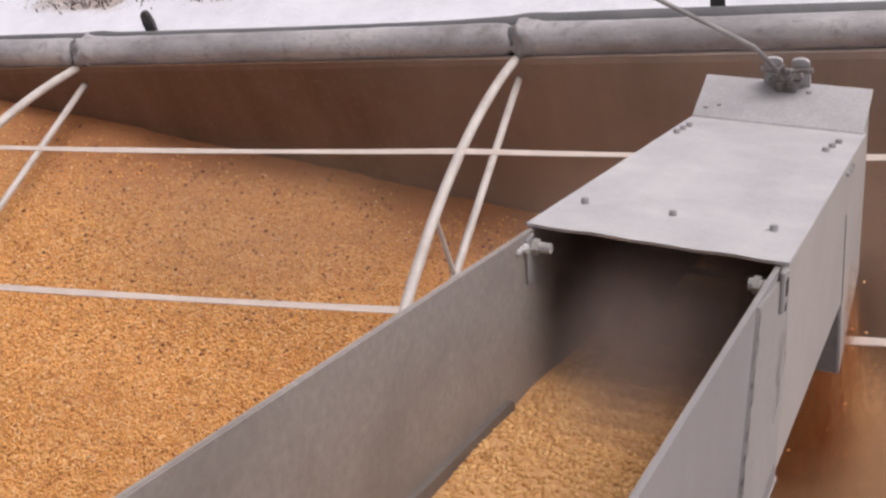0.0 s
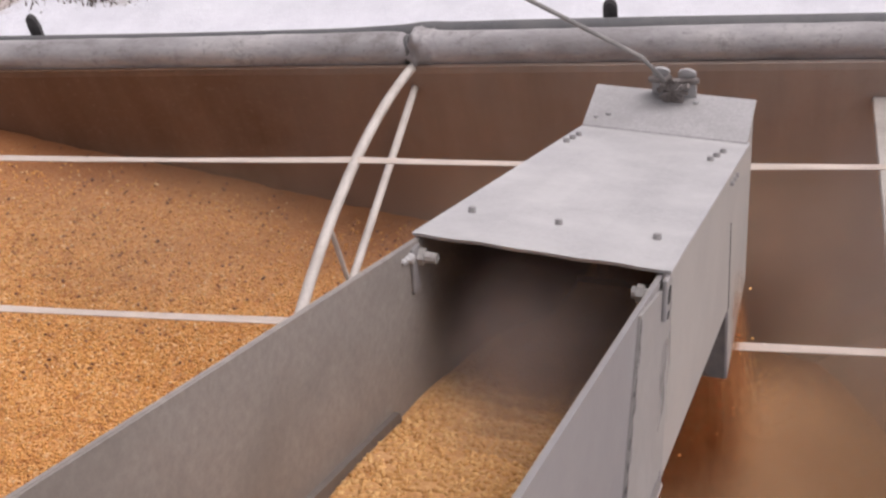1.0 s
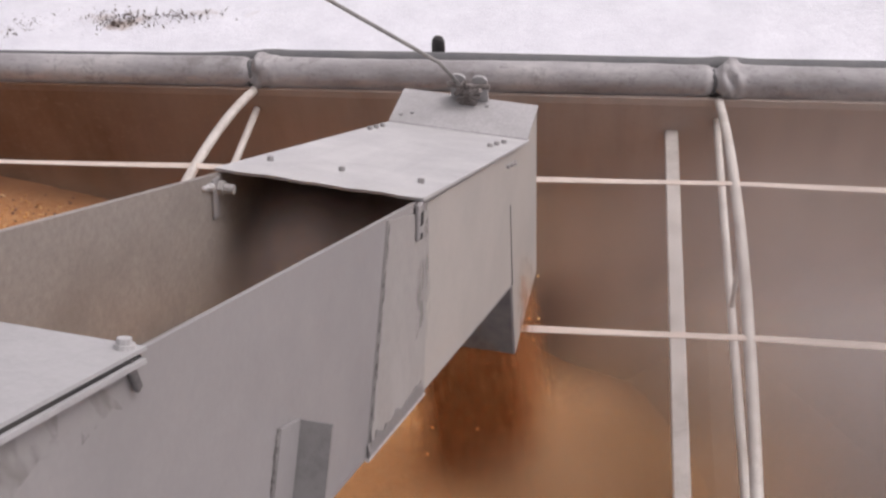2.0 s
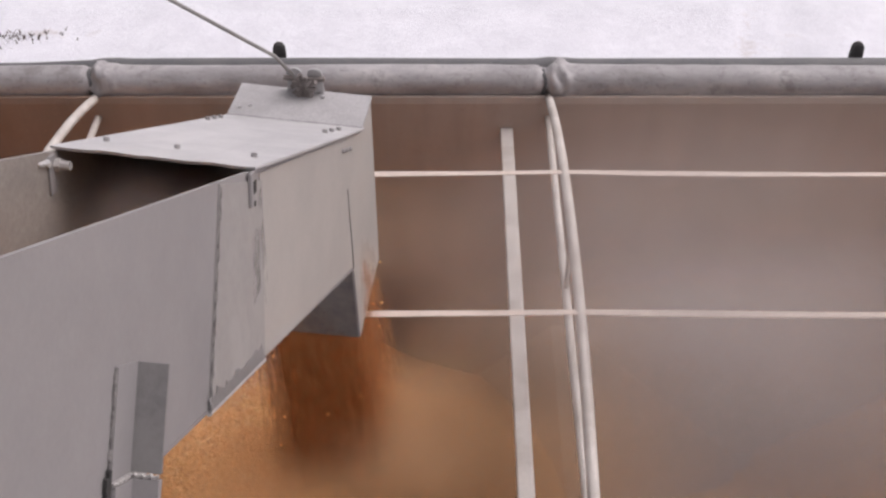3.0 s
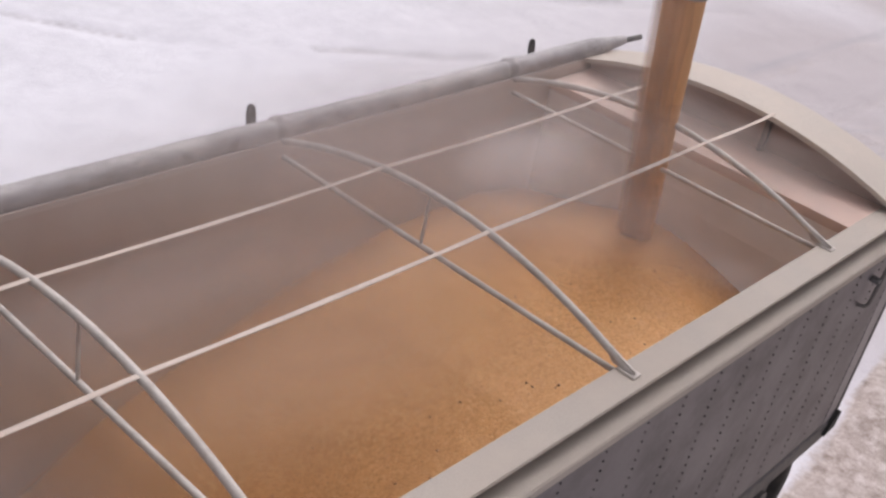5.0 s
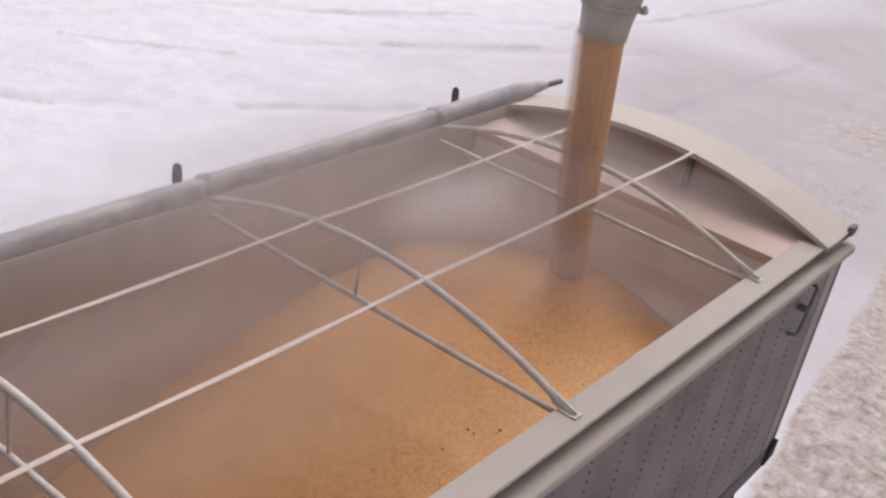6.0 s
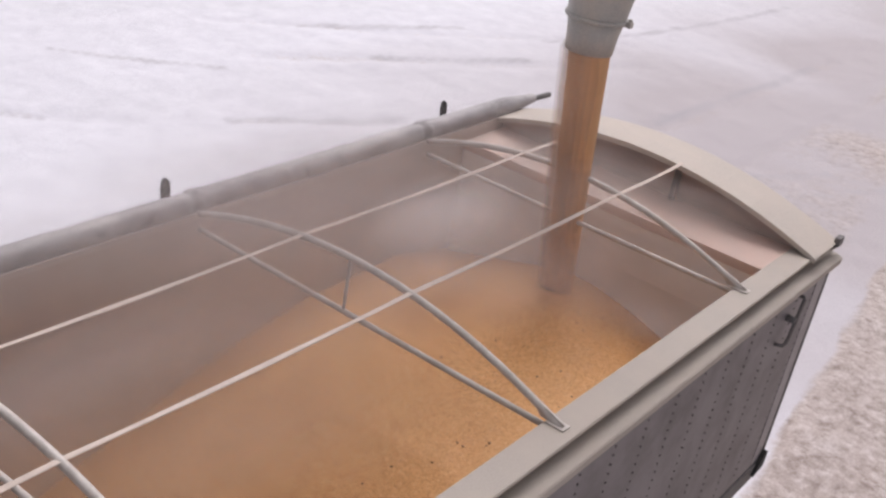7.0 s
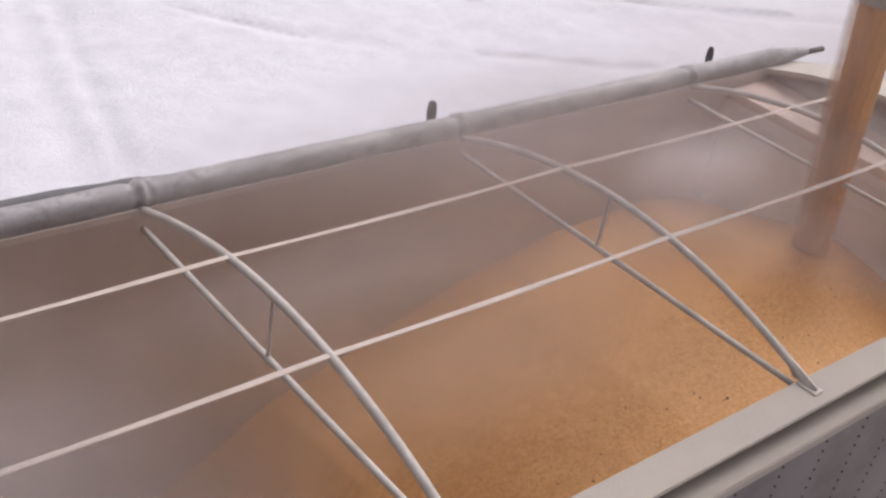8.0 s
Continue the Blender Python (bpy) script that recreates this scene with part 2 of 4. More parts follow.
def film_material(name, colour, most, scale, stretch, lo=0.42, hi=0.68):
    """A thin broken film: patchy cover of one colour with clear gaps, dying out at the rim of its sheet."""
    m = Mat(name, 0.85)
    tree = m.t
    out = [n for n in tree.nodes if n.type == "OUTPUT_MATERIAL"][0]
    patch = m.ramp(m.noise(scale, 5.0, 0.65, m.stretch(stretch)), (lo, (0, 0, 0)), (hi, (most,) * 3))
    m.color(m.mix(m.noise(scale * 4, 4.0), tuple(c * 0.8 for c in colour), tuple(min(1, c * 1.2) for c in colour)))
    clear = tree.nodes.new("ShaderNodeBsdfTransparent")
    blend = tree.nodes.new("ShaderNodeMixShader")
    m.link(patch, blend.inputs[0])
    m.link(clear.outputs[0], blend.inputs[1])
    m.link(m.b.outputs[0], blend.inputs[2])
    m.link(blend.outputs[0], out.inputs["Surface"])
    return m.m


M_GRIME = film_material("grime_drips", (0.18, 0.155, 0.13), 0.15, 34.0, (1, 1, 0.35), 0.45, 0.66)
M_RUBBED = film_material("rubbed_paint", (0.27, 0.255, 0.25), 0.24, 16.0, (1, 1, 0.7), 0.42, 0.60)
M_SPRAY = film_material("loose_falling_corn", (0.68, 0.29, 0.085), 0.30, 70.0, (1, 1, 0.3), 0.40, 0.80)
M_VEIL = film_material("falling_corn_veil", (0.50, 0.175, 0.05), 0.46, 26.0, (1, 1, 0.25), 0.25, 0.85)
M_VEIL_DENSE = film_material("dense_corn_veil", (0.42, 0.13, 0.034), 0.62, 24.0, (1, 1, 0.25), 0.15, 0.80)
M_FLOUR_VEIL = film_material("flour_veil", (0.70, 0.51, 0.39), 0.34, 3.0, (1, 1, 0.5), 0.0, 1.0)


def snow_material():
    m = Mat("trodden_snow", 0.7)
    a = m.t.nodes.new("ShaderNodeAttribute")
    a.attribute_name = "dirt"
    big = m.noise(0.35, 6.0, 0.6)
    mid = m.noise(2.4, 8.0, 0.7)
    fine = m.noise(14.0, 8.0, 0.75)
    snow = m.ramp(mid, (0.3, (0.73, 0.725, 0.78)), (0.7, (0.85, 0.845, 0.90)))
    soil = m.ramp(m.noise(6.5, 9.0, 0.78), (0.32, (0.17, 0.125, 0.105)), (0.46, (0.41, 0.335, 0.30)), (0.64, (0.70, 0.635, 0.615)))
    add = m.t.nodes.new("ShaderNodeMath")
    add.operation = "MULTIPLY_ADD"
    m.link(m.mix(0.5, mid, fine), add.inputs[0])
    add.inputs[1].default_value = 1.0
    m.link(a.outputs["Fac"], add.inputs[2])
    soil = m.mix(m.ramp(m.noise(3.2, 5.0, 0.6), (0.4, (0, 0, 0)), (0.65, (0.5, 0.5, 0.5))), soil, (0.52, 0.44, 0.405))
    f = m.ramp(add.outputs[0], (0.66, (0, 0, 0)), (0.98, (1, 1, 1)))
    speck = m.ramp(m.noise(5.0, 10.0, 0.85), (0.66, (0, 0, 0)), (0.71, (0.55, 0.55, 0.55)))
    # haze of the far air, mixed into the snow colour
    fl = m.t.nodes.new("ShaderNodeAttribute")
    fl.attribute_name = "flour"
    snow = m.mix(fl.outputs["Fac"], snow, (0.50, 0.455, 0.47))
    sk = m.t.nodes.new("ShaderNodeAttribute")
    sk.attribute_name = "rut_shade"
    snow = m.mix(m.ramp(sk.outputs["Fac"], (0.15, (0, 0, 0)), (1.0, (0.8, 0.8, 0.8))), snow, (0.42, 0.40, 0.43))
    c = m.mix(speck, snow, (0.40, 0.36, 0.35))
    m.color(m.mix(f, c, soil))
    m.bump(m.mix(0.5, mid, fine), 0.5, 0.06)
    return m.m


M_SNOW = snow_material()


# ---- building helpers ----
def part(name, bm, material, parent=None, label="", smooth=False):
    """Links a bmesh as one mesh object under a thing or a part."""
    me = bpy.data.meshes.new(name)
    bm.normal_update()
    bm.to_mesh(me)
    bm.free()
    me.materials.append(material)
    if smooth:
        me.polygons.foreach_set("use_smooth", [True] * len(me.polygons))
    ob = new(name, me)
    ob.parent = parent
    if label:
        tagged(ob, label)
    return ob


def thing(name, m, label, category, group="", kind=""):
    ob = new(name)
    ob.matrix_basis = m
    ob.empty_display_size = 0.2
    return tagged(ob, label, category, group, kind)


def box(bm, x0, x1, y0, y1, z0, z1, bevel=0.0, m=None):
    r = bmesh.ops.create_cube(bm, size=1.0)
    vs = r["verts"]
    for v in vs:
        v.co = Vector(((x0 + x1) / 2 + v.co.x * (x1 - x0), (y0 + y1) / 2 + v.co.y * (y1 - y0), (z0 + z1) / 2 + v.co.z * (z1 - z0)))
    if m is not None:
        bmesh.ops.transform(bm, matrix=m, verts=vs)
    if bevel:
        bmesh.ops.bevel(bm, geom=list({e for v in vs for e in v.link_edges}), offset=bevel, segments=2, affect="EDGES", profile=0.5)
    return bm


def prism(bm, outline, a0, a1, put):
    """A polygon given as pairs, pushed from a0 to a1; put(p, q, a) makes a place."""
    lo = [bm.verts.new(put(p, q, a0)) for p, q in outline]
    hi = [bm.verts.new(put(p, q, a1)) for p, q in outline]
    n = len(outline)
    bm.faces.new(lo[::-1])
    bm.faces.new(hi)
    for i in range(n):
        bm.faces.new((lo[i], lo[(i + 1) % n], hi[(i + 1) % n], hi[i]))
    bmesh.ops.recalc_face_normals(bm, faces=bm.faces)
    return bm


def tube(bm, pts, r, sides=12, flat=1.0, wobble=None, caps=True):
    """A swept tube through pts. flat squeezes it in height; wobble(i) scales a ring."""
    pts = [Vector(p) for p in pts]
    rings = []
    for i, p in enumerate(pts):
        d = (pts[min(i + 1, len(pts) - 1)] - pts[max(i - 1, 0)]).normalized()
        side = d.cross(Vector((0, 0, 1)))
        side = side.normalized() if side.length > 1e-4 else Vector((1, 0, 0))
        up = side.cross(d).normalized()
        k = wobble(i) if wobble else 1.0
        rings.append([bm.verts.new(p + (side * math.cos(a) + up * math.sin(a) * flat) * r * k) for a in (2 * math.pi * j / sides for j in range(sides))])
    for a, b in zip(rings, rings[1:]):
        for j in range(sides):
            bm.faces.new((a[j], a[(j + 1) % sides], b[(j + 1) % sides], b[j]))
    if caps:
        bm.faces.new(rings[0][::-1])
        bm.faces.new(rings[-1])
    bmesh.ops.recalc_face_normals(bm, faces=bm.faces)
    return bm


def disc(bm, centre, axis, r, h, sides=10, bevel=0.0):
    q = Vector(axis).to_track_quat("Z", "Y").to_matrix().to_4x4()
    r1 = bmesh.ops.create_cone(bm, cap_ends=True, segments=sides, radius1=r, radius2=r * 0.92, depth=h, matrix=Matrix.Translation(Vector(centre)) @ q)
    return bm


def grid_mesh(name, xs, ys, height, material, parent=None, *attributes):
    """A height field on given lines, with an optional value per point."""
    X, Y = np.meshgrid(xs, ys, indexing="ij")
    Z = height(X, Y)
    n, k = X.shape
    co = np.stack([X, Y, Z], -1).reshape(-1, 3)
    i = np.arange(n * k).reshape(n, k)
    quads = np.stack([i[:-1, :-1], i[1:, :-1], i[1:, 1:], i[:-1, 1:]], -1).reshape(-1, 4)
    me = bpy.data.meshes.new(name)
    me.from_pydata(co.tolist(), [], quads.tolist())
    me.polygons.foreach_set("use_smooth", [True] * len(me.polygons))
    for attribute in attributes:
        at = me.attributes.new(attribute[0], "FLOAT", "POINT")
        at.data.foreach_set("value", attribute[1](X, Y).reshape(-1).astype(np.float32))
    me.materials.append(material)
    ob = new(name, me)
    ob.parent = parent
    return ob


rng = np.random.default_rng(5)


def smooth_noise(X, Y, cell, seed):
    """Value noise on a lattice, from 0 to 1."""
    r = np.random.default_rng(seed)
    table = r.random((257, 257))
    u, v = X / cell + 61.3, Y / cell + 47.7
    i, j = np.floor(u).astype(int), np.floor(v).astype(int)
    fu, fv = u - i, v - j
    fu, fv = fu * fu * (3 - 2 * fu), fv * fv * (3 - 2 * fv)
    g = lambda a, b: table[a % 257, b % 257]
    return (g(i, j) * (1 - fu) + g(i + 1, j) * fu) * (1 - fv) + (g(i, j + 1) * (1 - fu) + g(i + 1, j + 1) * fu) * fv


def kernel_cloud(name, places, size, material, parent=None, seed=1):
    """Loose kernels: tilted, tapered wedges, one island each, joined in one mesh."""
    r = np.random.default_rng(seed)
    n = len(places)
    base = np.array([[-0.5, -0.32, -0.2], [0.5, -0.42, -0.24], [0.5, 0.42, -0.24], [-0.5, 0.32, -0.2],
                     [-0.42, -0.24, 0.2], [0.46, -0.34, 0.24], [0.46, 0.34, 0.24], [-0.42, 0.24, 0.2]])
    faces = np.array([[3, 2, 1, 0], [4, 5, 6, 7], [0, 1, 5, 4], [1, 2, 6, 5], [2, 3, 7, 6], [3, 0, 4, 7]])
    a, b, c = r.random(n) * 2 * np.pi, (r.random(n) - 0.5) * 1.6, (r.random(n) - 0.5) * 1.6
    k = size * (0.75 + 0.5 * r.random(n))
    ca, sa, cb, sb, cc, sc = np.cos(a), np.sin(a), np.cos(b), np.sin(b), np.cos(c), np.sin(c)
    R = np.empty((n, 3, 3))
    R[:, 0] = np.stack([ca * cb, ca * sb * sc - sa * cc, ca * sb * cc + sa * sc], -1)
    R[:, 1] = np.stack([sa * cb, sa * sb * sc + ca * cc, sa * sb * cc - ca * sc], -1)
    R[:, 2] = np.stack([-sb, cb * sc, cb * cc], -1)
    V = np.einsum("nij,vj->nvi", R, base) * k[:, None, None] + np.asarray(places)[:, None]
    F = (faces[None] + 8 * np.arange(n)[:, None, None]).reshape(-1, 4)
    me = bpy.data.meshes.new(name)
    me.vertices.add(8 * n)
    me.vertices.foreach_set("co", V.reshape(-1).astype(np.float32))
    me.loops.add(F.size)
    me.loops.foreach_set("vertex_index", F.reshape(-1).astype(np.int32))
    me.polygons.add(len(F))
    me.polygons.foreach_set("loop_start", np.arange(0, F.size, 4, dtype=np.int32))
    me.update(calc_edges=True)
    me.materials.append(material)
    ob = new(name, me)
    ob.parent = parent
    return ob


# ---- ground: one sheet of trodden snow with ruts and churned gravel ----
RUTS = [((4.2, 6.0), (4.75, 8.3), (5.7, 12.0), (7.5, 18.0)), ((4.6, 6.0), (5.1, 8.3), (6.05, 12.0), (7.9, 18.0)),
        ((5.9, 6.0), (6.5, 9.0), (7.2, 11.7), (8.8, 17.0)), ((6.3, 6.0), (6.95, 9.0), (7.65, 11.7), (9.2, 17.0)),
        ((8.6, 12.3), (9.1, 11.2), (9.95, 10.0), (11.0, 9.2)), ((12.3, 8.45), (13.2, 7.95), (14.4, 7.2), (17.0, 5.8)),
        ((15.0, 12.2), (16.6, 11.1), (18.5, 9.8), (22.0, 8.0)), ((14.5, 10.3), (16.5, 9.2), (18.0, 8.3), (21.0, 6.8)),
        ((17.0, 5.2), (18.6, 4.85), (21.0, 4.7), (26.0, 4.8)), ((15.0, 3.6), (18.0, 3.4), (23.0, 3.3), (30.0, 3.5))]


def rut_depth(X, Y):
    out = np.zeros_like(X)
    for n, line in enumerate(RUTS):
        best = np.full_like(X, 9.0)
        for (ax, ay), (bx, by) in zip(line, line[1:]):
            dx, dy = bx - ax, by - ay
            t = np.clip(((X - ax) * dx + (Y - ay) * dy) / (dx * dx + dy * dy), 0, 1)
            best = np.minimum(best, np.hypot(X - ax - t * dx, Y - ay - t * dy))
        w = 0.11 + 0.05 * (n % 3)
        out = np.maximum(out, np.exp(-(best / w) ** 2) * (0.55 + 0.45 * smooth_noise(X, Y, 0.7, 20 + n)))
    return out


STREAKS = [((12.3, 8.5), (12.46, 8.43), (13.8, 7.55), (14.6, 7.3)), ((16.4, 11.2), (16.6, 11.1), (18.7, 10.2), (19.4, 9.9)), ((16.3, 9.4), (16.5, 9.3), (18.5, 8.3), (19.0, 8.1)),
           ((11.8, 11.8), (12.05, 11.57), (13.3, 10.4), (13.6, 10.1)), ((9.0, 11.25), (9.05, 11.17), (10.0, 10.03), (10.2, 9.8)), ((18.4, 5.1), (18.6, 5.1), (23.4, 4.9), (25.0, 4.9)),
           ((13.4, 5.6), (15.0, 4.6), (17.0, 3.4), (19.0, 2.4)), ((14.0, 4.4), (15.6, 3.4), (17.4, 2.4), (19.5, 1.4)), ((20.5, 8.6), (23.0, 8.0), (26.0, 7.6), (30.0, 7.4))]


def streak_shade(X, Y):
    """Dark lines painted for the shade in the tyre ruts."""
    out = np.zeros_like(X)
    for n, line in enumerate(STREAKS):
        best = np.full_like(X, 9.0)
        for (ax, ay), (bx, by) in zip(line, line[1:]):
            dx, dy = bx - ax, by - ay
            t = np.clip(((X - ax) * dx + (Y - ay) * dy) / (dx * dx + dy * dy), 0, 1)
            best = np.minimum(best, np.hypot(X - ax - t * dx, Y - ay - t * dy))
        best = best + 0.08 * (smooth_noise(X, Y, 0.3, 60 + n) - 0.5)
        out = np.maximum(out, np.exp(-(best / 0.11) ** 2) * (0.4 + 0.6 * smooth_noise(X, Y, 0.45, 70 + n)))
    return out


def ground_height(X, Y):
    near = np.exp(-((np.hypot(X - 8, Y - 4) / 26) ** 4))
    lumps = 0.05 * smooth_noise(X, Y, 1.1, 3) + 0.025 * smooth_noise(X, Y, 0.35, 4)
    churn = track_soil(X, Y) * (0.06 * smooth_noise(X, Y, 0.28, 6) + 0.03 * smooth_noise(X, Y, 0.13, 7))
    return (lumps - 0.05 * rut_depth(X, Y) + churn) * near - 0.06


def track_soil(X, Y):
    """How much churned gravel shows: along the lane beside and ahead of the trailer."""
    edge = 0.25 + 0.10 * (X - 11.2) + 0.16 * (smooth_noise(X, Y, 0.8, 8) - 0.5)
    lane = np.clip((edge - Y) / 0.14, 0, 1) * np.clip((X - 6.5) / 2, 0, 1)
    beyond = np.clip((Y - edge - 0.38) / 0.25, 0, 1) * np.clip((3.2 + 0.05 * (X - 14) - Y) / 0.6, 0, 1) * np.clip((X - 11.0) / 2, 0, 1)
    lane = np.maximum(lane, 0.33 * beyond * (0.35 + 0.9 * smooth_noise(X, Y, 1.2, 10)))
    return lane * (0.45 + 0.75 * smooth_noise(X, Y, 1.5, 9))


def ground_dirt(X, Y):
    bush = np.exp(-(((X + 2.95) / 0.30) ** 2 + ((Y - 7.31) / 0.13) ** 2)) + 1.1 * np.exp(-(((X + 6.0) / 0.60) ** 4 + ((Y - 7.05) / 0.16) ** 2)) + 0.8 * np.exp(-(((X + 4.4) / 0.3) ** 2 + ((Y - 7.1) / 0.12) ** 2))
    bush = bush + 0.7 * np.exp(-(((X + 2.0) / 0.7) ** 2 + ((Y - 7.45) / 0.05) ** 2))
    return 0.13 * rut_depth(X, Y) * (0.3 + 1.2 * smooth_noise(X, Y, 0.9, 15)) + 0.86 * track_soil(X, Y) + 0.9 * bush * smooth_noise(X, Y, 0.12, 12) + 0.12 * smooth_noise(X, Y, 3.0, 14) - 0.02


def ground_haze(X, Y):
    """Haze beyond the spout, put into the snow's colour as a pinkish grey."""
    return np.clip((X - 9.5) / 6, 0, 1) * np.clip((10.5 - Y) / 6, 0, 1) * (0.75 + 0.7 * smooth_noise(X, Y, 2.2, 17))


def stretch_axis(lo, hi, step, far, n):
    mid = np.arange(lo, hi + step / 2, step)
    out = np.geomspace(step, far, n)
    return np.concatenate([(lo - np.cumsum(np.diff(out, prepend=0)))[::-1], mid, hi + np.cumsum(np.diff(out, prepend=0))])


ground = grid_mesh("ground", stretch_axis(-8, 32, 0.12, 600, 24), stretch_axis(-5, 18, 0.12, 600, 24), ground_height, M_SNOW, None, ("dirt", ground_dirt), ("flour", ground_haze), ("rut_shade", streak_shade))
tagged(ground, "trodden white snow with tyre ruts and brown gravel", "ground", kind="structure")

# dead weeds poking through the snow
bm = bmesh.new()
for k in range(760):
    cx, cy, sx, sy = ((-2.95, 7.31, 0.18, 0.07), (-2.95, 7.31, 0.30, 0.09), (-2.95, 7.31, 0.20, 0.08), (-2.4, 7.40, 0.30, 0.04), (-6.0, 7.02, 0.40, 0.07), (-3.8, 7.2, 0.15, 0.10), (-4.5, 7.05, 0.3, 0.06))[k % 7]
    x, y = random.gauss(cx, sx), random.gauss(cy, sy)
    h, a, lean = random.uniform(0.015, 0.06), random.uniform(0, 6.28), random.uniform(0.2, 1.4)
    w = random.uniform(0.004, 0.012)
    p = [Vector((x - w * math.sin(a), y + w * math.cos(a), -0.05)), Vector((x + w * math.sin(a), y - w * math.cos(a), -0.05)), Vector((x + h * lean * math.cos(a), y + h * lean * math.sin(a), h * 0.8 - 0.03))]
    bm.faces.new([bm.verts.new(v) for v in p])
    bm.faces.new([bm.verts.new(v + Vector((0.004, 0.004, 0.002))) for v in p])
tagged(part("dead_weeds", bm, M_WEED, None), "dark dead weeds poking through the snow", "weeds", kind="stuff")

# ---- grain trailer ----
X0, X1 = -3.6, 9.42
RAIL = 2.75
FAR, NEAR = 2.37, 0.03
BOWS = (-3.9, -1.905, 0.238, 2.21, 4.20, 6.13, 8.17)
BOW_XS = BOWS[1:]


def toe(x):
    """The near side runs in a little towards the front."""
    return 0.011 * (8.6 - x)


def toed(p, q, a):
    return (a, p + toe(a), q)


def arch(y):
    return 3.020 - 0.272 * ((y - 1.26) / 1.26) ** 2


trailer = thing("grain_trailer", pose(0, 0, 0), "open grey aluminium grain trailer filled with yellow corn", "trailer")


def along(p, q, a):
    return (a, p, q)


# far wall, near wall, end walls
bm = bmesh.new()
prism(bm, [(FAR, 0.20), (FAR, RAIL + 0.034), (FAR + 0.006, RAIL + 0.064), (FAR + 0.03, RAIL + 0.060), (FAR + 0.032, RAIL - 0.05), (FAR + 0.05, RAIL - 0.06), (FAR + 0.05, 0.20)], X0 + 0.05, X1 - 0.06, along)
part("side_wall", bm, M_WALL_IN, trailer, "dusty brown inner wall")
bm = bmesh.new()
prism(bm, [(NEAR - 0.05, 0.99), (NEAR - 0.05, RAIL - 0.035), (NEAR, RAIL - 0.035), (NEAR, 0.20), (NEAR - 0.02, 0.20)], X0 + 0.05, X1 - 0.06, toed)
part("side_wall", bm, M_WALL_IN, trailer)
for side, (ya, yb) in enumerate(((-0.142, NEAR - 0.054), (FAR + 0.054, 2.60))):
    bm = bmesh.new()
    box(bm, X0, X1 - 0.02, ya, yb, 0.99, RAIL - 0.158, 0.006)
    for v in bm.verts:
        v.co.y += toe(v.co.x) if side == 0 else 0.0
    part("side_panel", bm, M_WALL_OUT, trailer, "weathered grey riveted side panel")
    bm = bmesh.new()
    box(bm, X0, X1, ya - 0.012, yb, 0.84, 0.985, 0.01)
    for v in bm.verts:
        v.co.y += toe(v.co.x) if side == 0 else 0.0
    part("bottom_rail", bm, M_DARK, trailer)
# rows of rivets on the near side
bm = bmesh.new()
for i in range(40):
    x = 9.20 - i * 0.331
    if x < X0 + 0.1:
        break
    for k in range(27):
        disc(bm, (x, -0.144 + toe(x), 2.56 - k * 0.056), (0, -1, 0), 0.006, 0.006, 6)
tagged(part("rivet", bm, M_RIVET, trailer, "rows of dark rivets"), kind="stuff")
# corner post at the end and the grab handle
bm = bmesh.new()
box(bm, X1 - 0.022, X1 + 0.012, -0.158, -0.10, 0.84, RAIL - 0.14, 0.008)
part("corner_post", bm, M_DARK, trailer)
bm = bmesh.new()
box(bm, X1 - 0.20, X1 - 0.03, -0.152, -0.143, 1.0, RAIL - 0.16, 0.003)
part("corner_strip", bm, M_STRIP, trailer, "plain pale corner strip")
bm = bmesh.new()
prism(bm, [(X1 - 0.16, 0.90), (X1 + 0.005, 0.92), (X1 + 0.018, 1.05), (X1 - 0.03, 1.07), (X1 - 0.09, 1.0)], -0.185, -0.1545, lambda p, q, a: (p, a, q))
part("corner_bracket", bm, M_RUBBER, trailer, "black bracket at the lower corner")
bm = bmesh.new()
HX, HZ = 8.81, 2.385
tube(bm, [(HX + 0.05, -0.142, HZ + 0.17), (HX + 0.05, -0.185, HZ + 0.17), (HX + 0.048, -0.195, HZ + 0.155), (HX - 0.02, -0.195, HZ - 0.11), (HX - 0.035, -0.193, HZ - 0.14), (HX - 0.065, -0.185, HZ - 0.150), (HX - 0.085, -0.142, HZ - 0.150)], 0.012, 8)
box(bm, HX - 0.045, HX + 0.005, -0.20, -0.142, HZ + 0.01, HZ + 0.04, 0.004)
part("grab_handle", bm, M_DARK, trailer, "dark steel grab handle", True)

# rails: flat ledge, recessed face, lower flange
for mirror in (0, 1):
    bm = bmesh.new()
    prof = [(0.045, RAIL), (-0.117, RAIL), (-0.117, RAIL - 0.016), (-0.045, RAIL - 0.022), (-0.045, RAIL - 0.070), (-0.150, RAIL - 0.084), (-0.187, RAIL - 0.094),
            (-0.187, RAIL - 0.146), (-0.140, RAIL - 0.152), (-0.03, RAIL - 0.152), (-0.03, RAIL - 0.03), (0.045, RAIL - 0.022)]
    if mirror:
        prof = [(FAR + 0.05 + 0.035 - p, q) for p, q in prof]
    prism(bm, prof, X0 - 0.03, X1 + 0.05, along if mirror else toed)
    bmesh.ops.bevel(bm, geom=[e for e in bm.edges if abs((e.verts[0].co - e.verts[1].co).x) > 1], offset=0.005, segments=2, affect="EDGES")
    part("top_rail", bm, M_RAIL, trailer, "dusty cream top rail")

